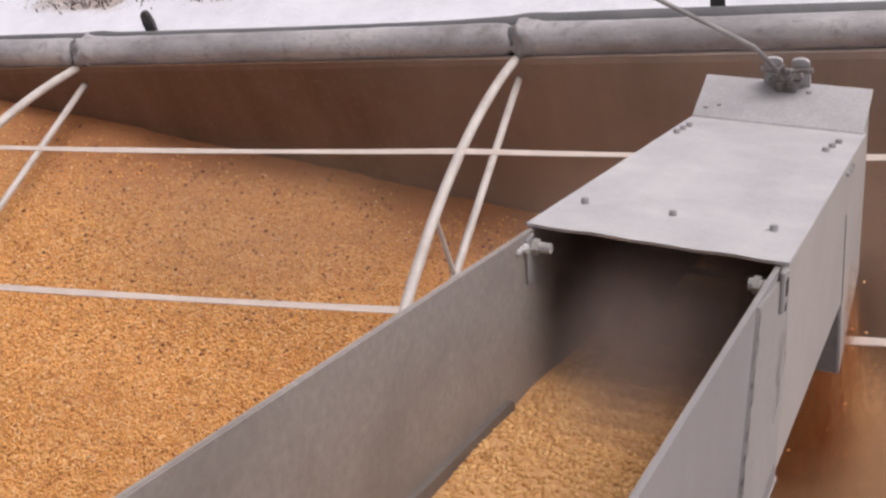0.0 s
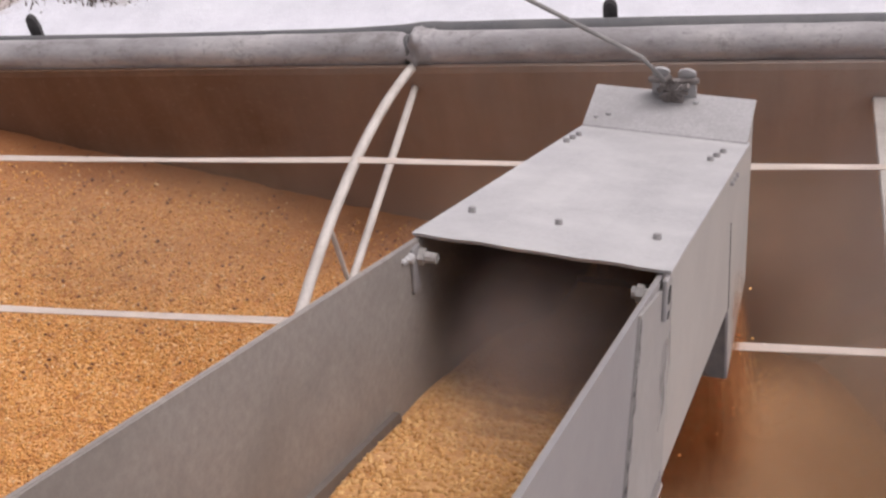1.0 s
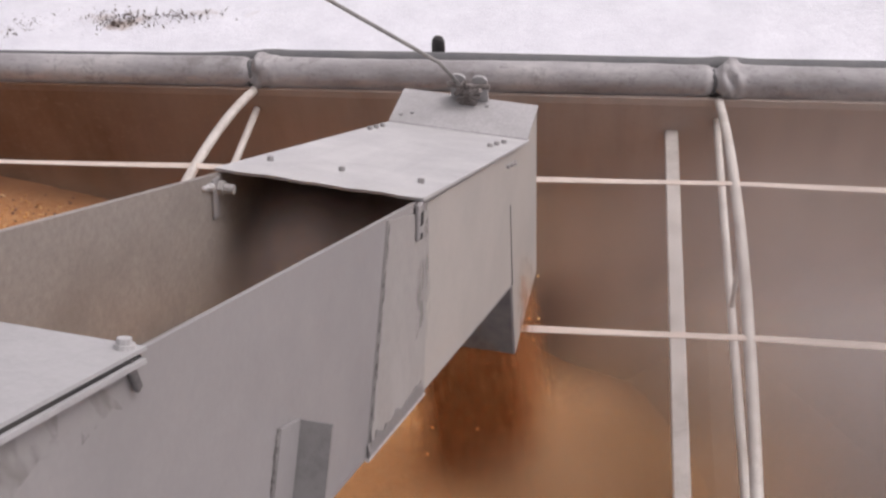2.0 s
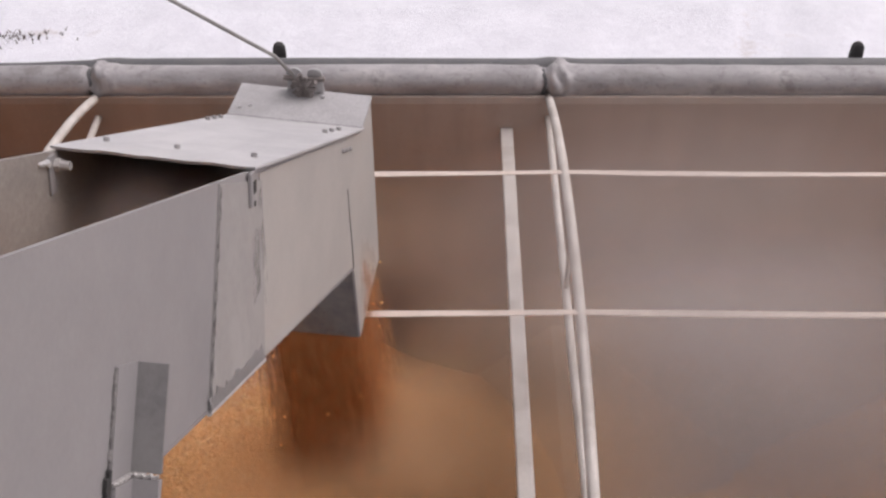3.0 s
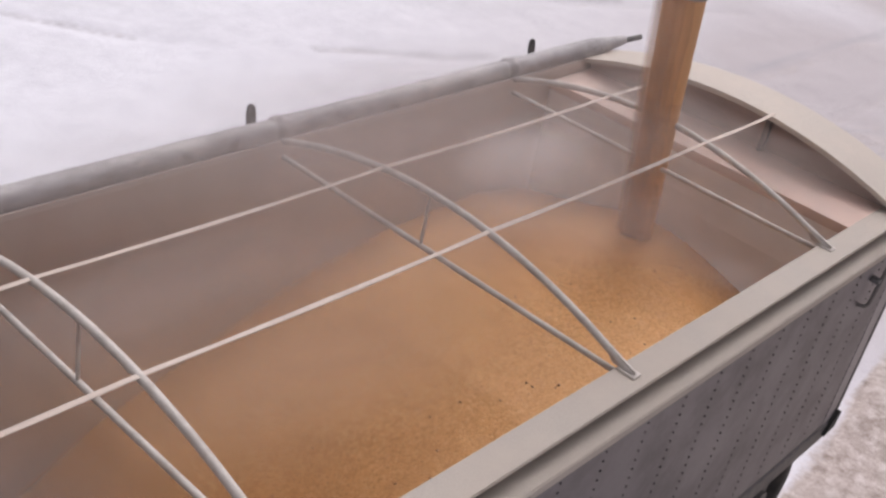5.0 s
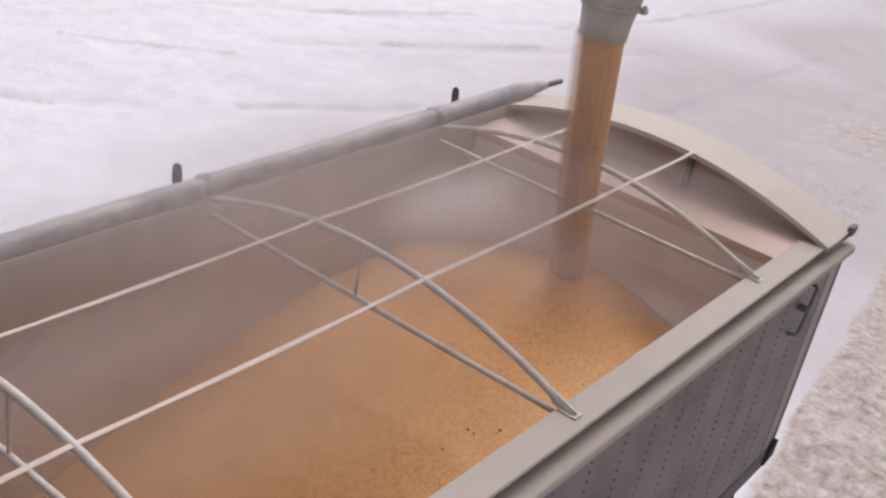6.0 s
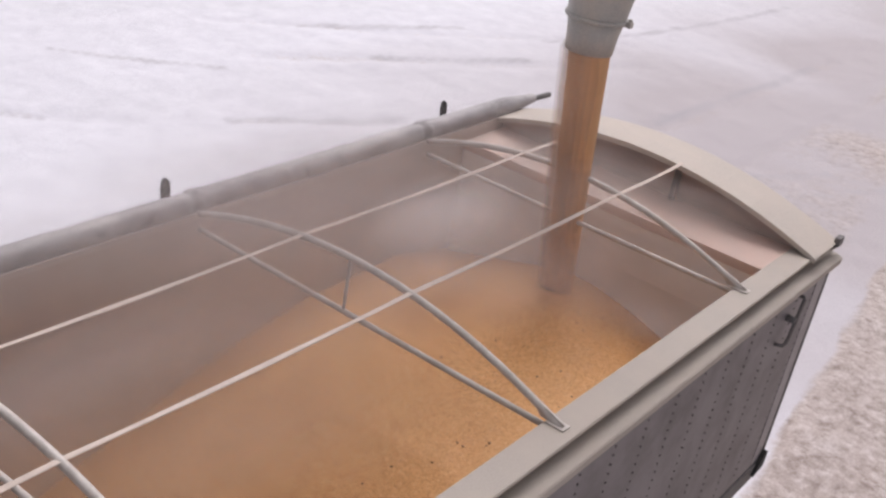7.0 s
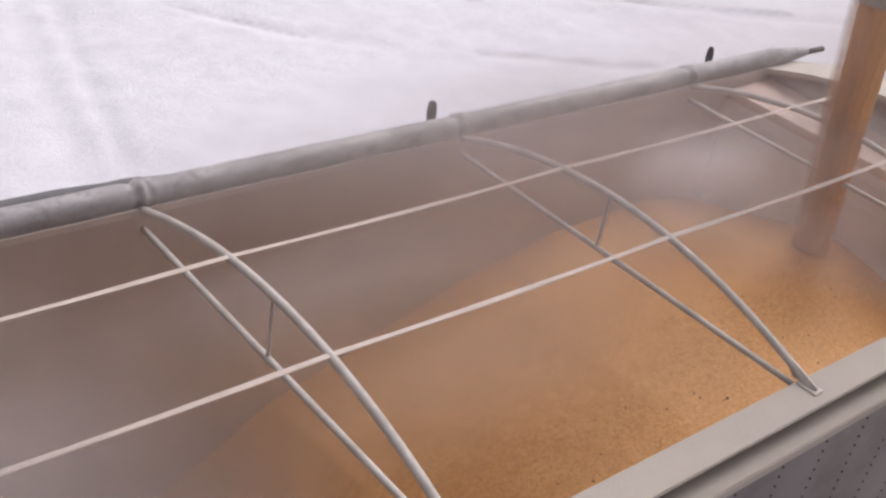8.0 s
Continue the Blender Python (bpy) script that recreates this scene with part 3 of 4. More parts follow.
# end walls, deck plate and arched cap
for x, name in ((X1 - 0.05, "end_wall"), (X0, "end_wall")):
    bm = bmesh.new()
    box(bm, x, x + 0.05, NEAR - 0.05, FAR + 0.05, 0.75, RAIL - 0.01)
    part(name, bm, M_WALL_IN, trailer)
bm = bmesh.new()
prism(bm, [(8.60, RAIL - 0.022), (9.36, RAIL - 0.008), (9.36, RAIL - 0.03), (8.61, RAIL - 0.06), (8.61, RAIL - 0.085), (8.60, RAIL - 0.085)], NEAR + 0.008, FAR - 0.008, lambda p, q, a: (p, a, q))
part("deck_plate", bm, M_DECK, trailer, "deck plate dusted with pinkish corn flour")
bm = bmesh.new()
N = 48
ys = [-0.14 + 2.70 * i / N for i in range(N + 1)]
zc = lambda y: RAIL + 0.012 + 0.262 * (1 - ((y - 1.20) / 1.34) ** 2)
for xa, xb in ((9.0, X1 + 0.04),):
    top = [[bm.verts.new((x, y, max(zc(y), RAIL + 0.004) + dz)) for y in ys] for x, dz in ((xa, 0.0), (xb, -0.01), (xb + 0.005, -0.05), (xb - 0.03, -0.055), (xa + 0.012, -0.03), (xa, -0.035))]
    for a, b in zip(top, top[1:] + top[:1]):
        for j in range(N):
            bm.faces.new((a[j], a[j + 1], b[j + 1], b[j]))
    bmesh.ops.recalc_face_normals(bm, faces=bm.faces)
part("arched_cap", bm, M_CAP, trailer, "cream arched end cap")
bm = bmesh.new()
rows = [[bm.verts.new((x, y, z)) for y in ys[3:-3] for z in ((RAIL - 0.012 if low else max(zc(y), RAIL + 0.03) - 0.038),)] for x, low in ((9.085, 1), (9.085, 0), (9.097, 0), (9.097, 1))]
for a, b in zip(rows, rows[1:] + rows[:1]):
    for j in range(len(a) - 1):
        bm.faces.new((a[j], a[j + 1], b[j + 1], b[j]))
bmesh.ops.recalc_face_normals(bm, faces=bm.faces)
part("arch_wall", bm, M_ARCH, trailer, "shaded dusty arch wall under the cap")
bm = bmesh.new()
box(bm, 9.03, 9.075, 0.895, 0.935, RAIL - 0.01, zc(0.91) - 0.036, 0.004)
part("strap_post", bm, M_DARK, trailer, "dark post holding the strap end")
bm = bmesh.new()
vsa = [bm.verts.new((X1 + 0.0, y, max(zc(y) - 0.04, RAIL + 0.001))) for y in ys]
vsb = [bm.verts.new((X1 + 0.0, y, RAIL - 0.03)) for y in ys]
vsc = [bm.verts.new((X1 + 0.012, v.co.y, v.co.z)) for v in vsa]
vsd = [bm.verts.new((X1 + 0.012, v.co.y, v.co.z)) for v in vsb]
for j in range(N):
    bm.faces.new((vsa[j], vsa[j + 1], vsb[j + 1], vsb[j]))
    bm.faces.new((vsc[j], vsd[j], vsd[j + 1], vsc[j + 1]))
bmesh.ops.recalc_face_normals(bm, faces=bm.faces)
part("cap_back", bm, M_DARK, trailer)
bm = bmesh.new()
box(bm, X1 - 0.02, X1 + 0.07, -0.16, -0.12, RAIL - 0.02, RAIL + 0.045, 0.006)
part("cap_bracket", bm, M_DARK, trailer)

bm = bmesh.new()
prism(bm, [(8.615, RAIL - 0.088), (8.635, RAIL - 0.088), (8.665, 1.3), (8.645, 1.3)], NEAR + 0.004, FAR - 0.004, lambda p, q, a: (p, a, q))
part("bulkhead", bm, M_BULK, trailer, "pale grey inner bulkhead")

# hopper floor under the grain
bm = bmesh.new()
prism(bm, [(X0 + 0.05, 1.2), (-0.6, 0.3), (1.25, 0.3), (2.30, 1.38), (2.40, 1.38), (3.42, 0.3), (6.0, 0.3), (9.36, 1.3), (9.36, 1.24), (6.0, 0.24), (-0.6, 0.24), (X0 + 0.05, 1.14)], NEAR, FAR, lambda p, q, a: (p, a, q))
part("hopper_floor", bm, M_SLOPE, trailer, "dusty grey hopper slope sheets")

# cross brace between the walls
bm = bmesh.new()
box(bm, 2.003, 2.058, NEAR + 0.002, FAR - 0.002, 2.625, 2.66, 0.006)
part("cross_brace", bm, M_BOW, trailer, "pale flat cross brace")


def make_bow():
    bow = new("roof_bow")
    bow.parent = trailer
    bm = bmesh.new()
    ends = [(0, y, arch(y)) for y in np.linspace(-0.02, 2.40, 26)]
    tube(bm, ends, 0.019, 10)
    part("upper_tube", bm, M_BOW, bow, smooth=True)
    bm = bmesh.new()
    tube(bm, [(0, NEAR + 0.004, 2.715), (0, 0.4, 2.715), (0, 1.2, 2.715), (0, 2.0, 2.715), (0, FAR - 0.004, 2.715)], 0.0155, 10)
    part("lower_tube", bm, M_BOW, bow, smooth=True)
    bm = bmesh.new()
    tube(bm, [(0, 1.30, 2.715), (0, 1.30, 2.88), (0, 1.30, arch(1.3))], 0.009, 8)
    part("strut", bm, M_BOW, bow)
    bm = bmesh.new()
    prism(bm, [(-0.02, RAIL + 0.002), (0.10, RAIL + 0.002), (0.17, RAIL + 0.075), (0.14, RAIL + 0.075), (-0.02, RAIL + 0.022)], -0.006, 0.006, along)
    box(bm, -0.03, 0.03, -0.035, 0.06, RAIL + 0.001, RAIL + 0.008)
    part("foot_plate", bm, M_BOW, bow)
    return bow


first_bow = make_bow()
first_bow.matrix_basis = pose(BOW_XS[0], 0, 0)
for x in BOW_XS[1:]:
    copy_thing(first_bow, pose(x, 0, 0))

# tarp stops along the far rail
for x in (-1.64, 1.012, 3.60, 6.135, 8.72):
    bm = bmesh.new()
    tab = [(x - 0.026, 2.70), (x + 0.026, 2.70), (x + 0.029, 2.84)] + [(x + 0.029 * math.cos(a), 2.866 + 0.032 * math.sin(a)) for a in np.linspace(0.1, math.pi - 0.1, 9)] + [(x - 0.029, 2.84)]
    prism(bm, tab, 2.648, 2.672, lambda p, q, a: (p, a + 0.25 * max(q - 2.8, 0), q))
    bmesh.ops.bevel(bm, geom=[e for e in bm.edges if e.calc_face_angle(0) > 1.2], offset=0.006, segments=2, affect="EDGES")
    part("tarp_stop", bm, M_STOP, trailer, "black rounded rubber tarp stop")

# wheels under the body
for x in (7.55, 8.75):
    for y in (0.05, 2.35):
        wheel = new("wheel")
        wheel.parent = trailer
        wheel.matrix_basis = pose(x, y, 0.46)
        bm = bmesh.new()
        prof = [(-0.13, 0.30), (-0.14, 0.44), (-0.11, 0.49), (0.11, 0.49), (0.14, 0.44), (0.13, 0.30)]
        rings = [[bm.verts.new((math.cos(a) * r, p, math.sin(a) * r)) for a in (2 * math.pi * k / 28 for k in range(28))] for p, r in prof]
        for a, b in zip(rings, rings[1:] + rings[:1]):
            for k in range(28):
                bm.faces.new((a[k], a[(k + 1) % 28], b[(k + 1) % 28], b[k]))
        bmesh.ops.recalc_face_normals(bm, faces=bm.faces)
        part("tyre", bm, M_RUBBER, wheel, "black tyre", True)
        bm = bmesh.new()
        disc(bm, (0, 0, 0), (0, -1, 0), 0.30, 0.16, 24)
        disc(bm, (0, -0.09, 0), (0, -1, 0), 0.11, 0.1, 16)
        part("rim", bm, M_DARK, wheel)
    bm = bmesh.new()
    tube(bm, [(x, -0.02, 0.46), (x, 1.2, 0.46), (x, 2.4, 0.46)], 0.06, 10)
    part("axle", bm, M_DARK, trailer)
for y in (0.55, 1.75):
    bm = bmesh.new()
    box(bm, 6.2, 9.3, y, y + 0.1, 0.50, 0.86, 0.01)
    part("chassis_beam", bm, M_DARK, trailer)
bm = bmesh.new()
prism(bm, [(-0.02, 0.86), (-0.02, 0.55), (0.02, 0.52), (0.02, 0.86)], X1 - 0.9, X1 - 0.1, along)
part("mudguard", bm, M_DARK, trailer)

# lengthwise straps over the bows
for y, name in ((1.622, "strap"), (0.905, "strap")):
    bm = bmesh.new()
    pts = []
    for a, b in zip(BOWS, BOWS[1:] + (9.02,)):
        for k in range(6):
            u = k / 6
            sag = 0.012 * 4 * u * (1 - u) * (0.5 if b > 9 else 1)
            pts.append((a + (b - a) * u, y, arch(y) + 0.012 - sag))
    pts.append((9.04, y, zc(y) + 0.006))
    prev = None
    for i, p in enumerate(pts):
        lean = 0.15 * math.sin(i * 1.7)
        ring = [bm.verts.new((p[0], p[1] + s * 0.0125 * math.cos(lean) - 0.0015 * c * 0, p[2] + s * 0.0125 * math.sin(lean) + c * 0.0016)) for s, c in ((-1, -1), (1, -1), (1, 1), (-1, 1))]
        if prev:
            for j in range(4):
                bm.faces.new((prev[j], prev[(j + 1) % 4], ring[(j + 1) % 4], ring[j]))
        prev = ring
    bmesh.ops.recalc_face_normals(bm, faces=bm.faces)
    tagged(part(name, bm, M_STRAP, None), "cream webbing strap stretched lengthwise over the bows", "strap", "straps over the bows")

# ---- rolled tarp on the far rail ----
tarp = thing("rolled_tarp", pose(0, 0, 0), "dusty grey vinyl tarp rolled up along the rail", "tarp")
bm = bmesh.new()
xs = np.arange(X0, 9.62, 0.0125)
prev = None
SIDES = 20


def knot_bulge(x):
    return sum(math.exp(-((x - b - 0.03) / 0.055) ** 2) for b in BOW_XS), sum(math.exp(-((x - b + 0.02) / 0.02) ** 2) for b in BOW_XS)


for i, x in enumerate(xs):
    k, pinch = (v * (1.0 if x < 3 else 0.5) for v in knot_bulge(x))
    end = 1 - 0.5 * max(0, (x - 9.2) / 0.4)
    ring = []
    for j in range(SIDES):
        a = 2 * math.pi * j / SIDES
        r = 0.0705 * end * (1 + 0.05 * noise.noise((x * 1.6, a * 1.3, 0.0)) + 0.05 * noise.noise((x * 7, a * 2, 3.0)))
        r += k * 0.032 * (0.4 + 1.5 * noise.noise((x * 26, a * 2.6, 1.0)) + 0.7 * noise.noise((x * 60, a * 5, 4.0))) - pinch * 0.026
        ring.append(bm.verts.new((x, 2.462 + r * math.cos(a), 2.838 + 0.012 * math.sin(x * 0.9) * 0.4 + r * math.sin(a))))
    if prev:
        for j in range(SIDES):
            bm.faces.new((prev[j], prev[(j + 1) % SIDES], ring[(j + 1) % SIDES], ring[j]))
    prev = ring
bmesh.ops.recalc_face_normals(bm, faces=bm.faces)
part("roll", bm, M_TARP, tarp, smooth=True)


def hem_slack(x):
    return min(max(min((0.35 - x) / 1.1, 0.40), (x - 3.9) / 1.2, 0), 1)


bm = bmesh.new()
tube(bm, [(x, 2.590 + 0.005 * math.sin(x * 2.1), 2.816 + 0.006 * math.sin(x * 0.8) - (0.018 if x < 2 else 0.05) * hem_slack(x) + 0.010 * knot_bulge(x)[0]) for x in np.arange(X0, 9.3, 0.06)], 0.046, 12, 1.0, lambda i: 1 - 0.42 * hem_slack(X0 + 0.06 * i))
part("tarp_hem", bm, M_TARP_DARK, tarp, "dark grey tarp hem behind the roll", True)
# added dark rings stand in for the shade in the roll's pinches
for b in BOW_XS[:3]:
    bm = bmesh.new()
    ring = [(b - 0.02 + 0.006 * math.sin(a * 3), 2.462 + 0.055 * math.cos(a), 2.838 + 0.055 * math.sin(a)) for a in np.linspace(0, 2 * math.pi, 25)]
    tube(bm, ring, 0.008, 7)
    part("pinch_ring", bm, M_TARP_DARK, tarp, "dark ring for the shaded pinch in the tarp")
bm = bmesh.new()
tube(bm, [(9.3, 2.462, 2.835), (9.7, 2.462, 2.832), (9.85, 2.46, 2.83)], 0.022, 10)
part("roll_tube", bm, M_DARK, tarp, smooth=True)
# ---- corn in the trailer ----
def bed(X, Y):
    crown = 1 - ((Y - 1.2) / 1.2) ** 2
    left = 2.01 - 0.27 * (X + 0.18) + 0.14 * crown - 0.48 * np.clip(X - 0.7, 0, 9)
    left = np.minimum(left, 2.72 + 0.1 * crown)
    feed = 2.22 - 0.80 * np.sqrt((X - 1.36) ** 2 + (Y - 0.93) ** 2 + 0.01)
    ramp = np.interp(X, [2.5, 3.0, 3.5, 3.8, 4.2, 5.0, 6.4, 7.1, 8.0, 8.5, 9.3], [-0.1, -0.1, 0.24, 0.50, 0.86, 1.34, 1.80, 1.93, 1.96, 1.86, 1.55])
    right = ramp + 0.12 * crown
    cone = 2.24 - 0.42 * np.sqrt((X - 8.33) ** 2 + (Y - 1.22) ** 2 + 0.015)
    pit = 0.05 * np.exp(-(((X - 8.33) ** 2 + (Y - 1.22) ** 2) / 0.02))
    stack = np.stack([left, feed, right, cone])
    k = 14.0
    z = np.log(np.exp(k * stack).sum(0)) / k
    return z - pit + np.where(X > 3, 0.006, 0.030) * (smooth_noise(X, Y, 0.35, 31) - 0.5) + np.where(X > 3, 0.005, 0.014) * (smooth_noise(X, Y, 0.09, 32) - 0.5) + np.where(X > 3, 0.0, 0.008) * (smooth_noise(X, Y, 0.035, 33) - 0.5)


for xa, xb, n, mat_heap in ((X0 + 0.052, 2.9, 420, M_CORN), (2.9, 8.64, 360, M_CORN_HAZED)):
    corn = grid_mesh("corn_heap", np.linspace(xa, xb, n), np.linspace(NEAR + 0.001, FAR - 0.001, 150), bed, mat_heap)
    for v in corn.data.vertices:
        v.co.y = max(v.co.y, NEAR + toe(v.co.x) + 0.001)
    tagged(corn, "loose yellow corn heaped inside the trailer", "corn", "heaps of corn", kind="stuff")


def scatter(n, x0, x1, y0, y1, surface, lift):
    x, y = rng.uniform(x0, x1, n), rng.uniform(y0, y1, n)
    return np.stack([x, y, surface(x, y) + lift * rng.random(n)], -1)


on_heap = scatter(75000, -3.0, 1.9, 0.2, FAR - 0.02, bed, 0.004)
# bright kernels thin out towards the far wall, where the painted shade lies
on_heap = on_heap[on_heap[:, 1] < 1.35 + 0.95 * rng.random(len(on_heap)) ** 1.5]
tagged(kernel_cloud("corn_kernels", on_heap, 0.0105, M_KERNEL, None, 3),
       "loose yellow corn kernels on the heap", "corn", kind="stuff")
tagged(kernel_cloud("cob_chaff", scatter(60, 5.2, 8.5, 0.25, 1.9, bed, 0.006), 0.011, M_CHAFF, None, 24),
       "dark reddish bits of cob and chaff on the corn", "chaff", kind="stuff")
tagged(kernel_cloud("cob_chaff", np.concatenate([scatter(700, -3.0, 1.2, 1.0, FAR - 0.03, bed, 0.006), scatter(90, -3.0, 1.2, 0.2, 1.2, bed, 0.006)]), 0.012, M_CHAFF, None, 13),
       "dark reddish bits of cob and chaff on the corn", "chaff", kind="stuff")


# ---- discharge chute above the trailer ----
chute = thing("discharge_chute", pose(1.42, 0, 0, 0, 0, -6.95), "grey steel discharge chute pouring corn into the trailer", "chute")
BACK = -2.7
WID = 0.375
RISE = 0.014
T = 0.005


def flank(p, q, a):
    return (a, p, q)


def top_z(s):
    return 4.315 - 0.648 * s


def low_z(s):
    return 3.842 - 0.643 * s


side = [(BACK, top_z(BACK)), (0.04, top_z(0.04)), (0.98, 3.686), (1.12, 3.690), (1.095, 3.075), (0.757, 3.055), (0.745, 3.366), (BACK, low_z(BACK))]
for a, up, mat_in in ((-T, 0.0, M_PAINT), (-WID - T, RISE, M_CHUTE_IN)):
    bm = bmesh.new()
    prism(bm, [(p, q + up) for p, q in side], a, a + T, flank)
    part("side_wall", bm, mat_in, chute)
    bm = bmesh.new()
    b = a - 0.003 if up == 0 else a + T
    prism(bm, [(p, q + up) for p, q in ((BACK, top_z(BACK) - 0.001), (0.03, top_z(0.03) - 0.001), (0.9, top_z(0.9) - 0.03), (0.9, top_z(0.9) - 0.05), (0.74, low_z(0.74) + 0.01), (BACK, low_z(BACK) + 0.008))], b, b + 0.003, flank)
    part("lining", bm, M_CHUTE_IN, chute)
bm = bmesh.new()
prism(bm, [(BACK, low_z(BACK)), (0.745, low_z(0.745)), (0.745, low_z(0.745) - 0.006), (BACK, low_z(BACK) - 0.006)], -WID - T - 0.002, 0, lambda p, q, a: (a, p, q - RISE * a / WID))
part("floor_plate", bm, M_PAINT, chute)
# liner plate on the inner left wall, ending in a step, darkened for the shade on it
bm = bmesh.new()
prism(bm, [(BACK, top_z(BACK) - 0.295), (-0.18, top_z(-0.18) - 0.285), (-0.175, low_z(-0.175) + 0.05), (BACK, low_z(BACK) + 0.02)], -WID + 0.003, -WID + 0.013, flank)
part("liner_plate", bm, M_LINER, chute, "wear plate with its shade in the dark colour")
# deflector: the shade on its near face is put into a dark colour
bm = bmesh.new()
prism(bm, [(0.752, 3.40), (0.757, 3.055), (0.763, 3.055), (0.758, 3.40)], -WID, 0, flank)
part("deflector_plate", bm, M_DARK, chute, "deflector plate coloured dark for its shaded face")
bm = bmesh.new()
prism(bm, [(1.112, 3.69), (1.118, 3.69), (1.094, 3.22), (1.088, 3.22)], -WID, 0, flank)
part("end_plate", bm, M_PAINT, chute)
# hood lid with its level flap
bm = bmesh.new()
lid = [(0.035, top_z(0.035) + 0.003), (0.955, 3.7065), (0.965, 3.7045), (0.965, 3.7085), (0.955, 3.7125), (0.035, top_z(0.035) + 0.010)]
rows = [[bm.verts.new((a, p, q - RISE * a / WID + (0.0012 * math.sin(a * 63) + 0.0008 * math.sin(a * 171) if k in (0, 5) else 0))) for k, (p, q) in enumerate(lid)] for n, a in enumerate([-WID - 0.008] + [-WID + WID * k / 12 for k in range(13)] + [0.012])]
for a, b in zip(rows, rows[1:]):
    for j in range(6):
        bm.faces.new((a[j], a[(j + 1) % 6], b[(j + 1) % 6], b[j]))
bm.faces.new(rows[0])
bm.faces.new(rows[-1][::-1])
bmesh.ops.recalc_face_normals(bm, faces=bm.faces)
lid_ob = part("hood_lid", bm, M_LID, chute, "dusty pale zinc hood lid")
bm = bmesh.new()
flap_pts = [(0.948, 3.708), (0.958, 3.7035), (1.112, 3.7045), (1.112, 3.7095), (0.956, 3.7135)]
prism(bm, flap_pts, -WID - 0.006, 0.008, lambda p, q, a: (a, p, q - RISE * a / WID + 0.004))
flap = part("flap", bm, M_FLAP, lid_ob, "smudged grey level flap")
NRM = Vector((0, 0.541, 0.841))


def lid_z(w, s):
    return 4.3023 - 0.6405 * (s - 0.035) - RISE * w / WID


for w, s, size in ((-0.344, 0.178, 0.007), (-0.196, 0.176, 0.0065), (-0.037, 0.174, 0.007), (-0.362, 0.762, 0.0075), (-0.36, 0.802, 0.0075), (-0.357, 0.842, 0.0075), (-0.044, 0.748, 0.0075), (-0.037, 0.79, 0.0075), (-0.03, 0.838, 0.0075)):
    bm = bmesh.new()
    disc(bm, (w, s, lid_z(w, s) + 0.004), NRM, size, 0.010, 8)
    part("bolt", bm, M_BOLT_DULL, lid_ob)
for w, s in ((-0.355, 0.988), (-0.327, 1.002), (-0.13, 1.077)):
    bm = bmesh.new()
    disc(bm, (w, s, 3.7165 - RISE * w / WID), (0, 0, 1), 0.006, 0.010, 8)
    part("bolt", bm, M_COVER, lid_ob)
for s, z in ((0.73, 3.805), (0.77, 3.778), (0.81, 3.751)):
    bm = bmesh.new()
    disc(bm, (0.004, s, z), (1, 0, 0), 0.0065, 0.010, 8)
    part("bolt", bm, M_BOLT_DULL, chute)
# paler, warmer hood plate, joint band on the outer side with its weld bead, slot of the hood
bm = bmesh.new()
prism(bm, [(0.082, top_z(0.082) - 0.012), (0.968, 3.690), (1.117, 3.687), (1.093, 3.078), (0.759, 3.058), (0.748, 3.368), (-0.055, low_z(-0.055))], 0.0003, 0.0016, flank)
part("hood_side", bm, M_HOOD, chute, "cream hood side plate")
bm = bmesh.new()
prism(bm, [(-0.123, top_z(-0.123) - 0.004), (0.085, top_z(0.085) - 0.03), (-0.06, low_z(-0.06) - 0.006), (-0.358, low_z(-0.358) - 0.008)], 0, 0.004, flank)
part("joint_band", bm, M_PATCH, chute, "scraped joint band")
bm = bmesh.new()
jag = [(-0.352 + 0.285 * u, low_z(-0.352 + 0.285 * u) + 0.030 + 0.020 * noise.noise((u * 9, 2.0, 0.0)) + 0.014 * noise.noise((u * 31, 5.0, 0.0)) + 0.05 * max(0, u - 0.75)) for u in np.linspace(0, 1, 34)]
prism(bm, jag + [(-0.062, low_z(-0.062) - 0.003), (-0.350, low_z(-0.350) - 0.004)], 0.0042, 0.0052, flank)
part("bare_strip", bm, M_SMEAR, chute, "bare dark grey strip where paint peeled")
bm = bmesh.new()
tube(bm, [(0.004, -0.123 - 0.235 * u + 0.002 * math.sin(u * 70), top_z(-0.123) - 0.01 + u * (low_z(-0.358) - top_z(-0.123))) for u in np.linspace(0, 1, 40)], 0.0026, 6, 1, lambda i: 0.5 + 0.9 * ((i * 7919) % 13) / 13)
part("weld_bead", bm, M_WELD, chute)
bm = bmesh.new()
tube(bm, [(0.002, -0.358 + 0.298 * u, low_z(-0.358) - 0.008 + u * (low_z(-0.06) - low_z(-0.358))) for u in np.linspace(0, 1, 20)], 0.005, 6)
part("weld_bead", bm, M_BOLT, chute)
bm = bmesh.new()
prism(bm, [(0.750, 3.655), (0.754, 3.655), (0.750, 3.366), (0.742, 3.366)], 0.0008, 0.0028, flank)
part("slot", bm, M_RUBBER, chute, "dark open slot")
# rubbed patches on the band
for s0, s1, z0, z1 in ((-0.02, 0.03, -0.14, -0.27), (0.045, 0.072, -0.05, -0.30)):
    bm = bmesh.new()
    sm = 0.5 * (s0 + s1)
    prism(bm, [(s0, top_z(sm) + z0), (s1, top_z(sm) + z0), (s1 + 0.45 * z1 * 0.4, top_z(sm) + z1), (s0 + 0.45 * z1 * 0.4, top_z(sm) + z1)], 0.0043, 0.0047, flank)
    part("rubbed_patch", bm, M_RUBBED, chute, "rubbed grey patch in the paint")
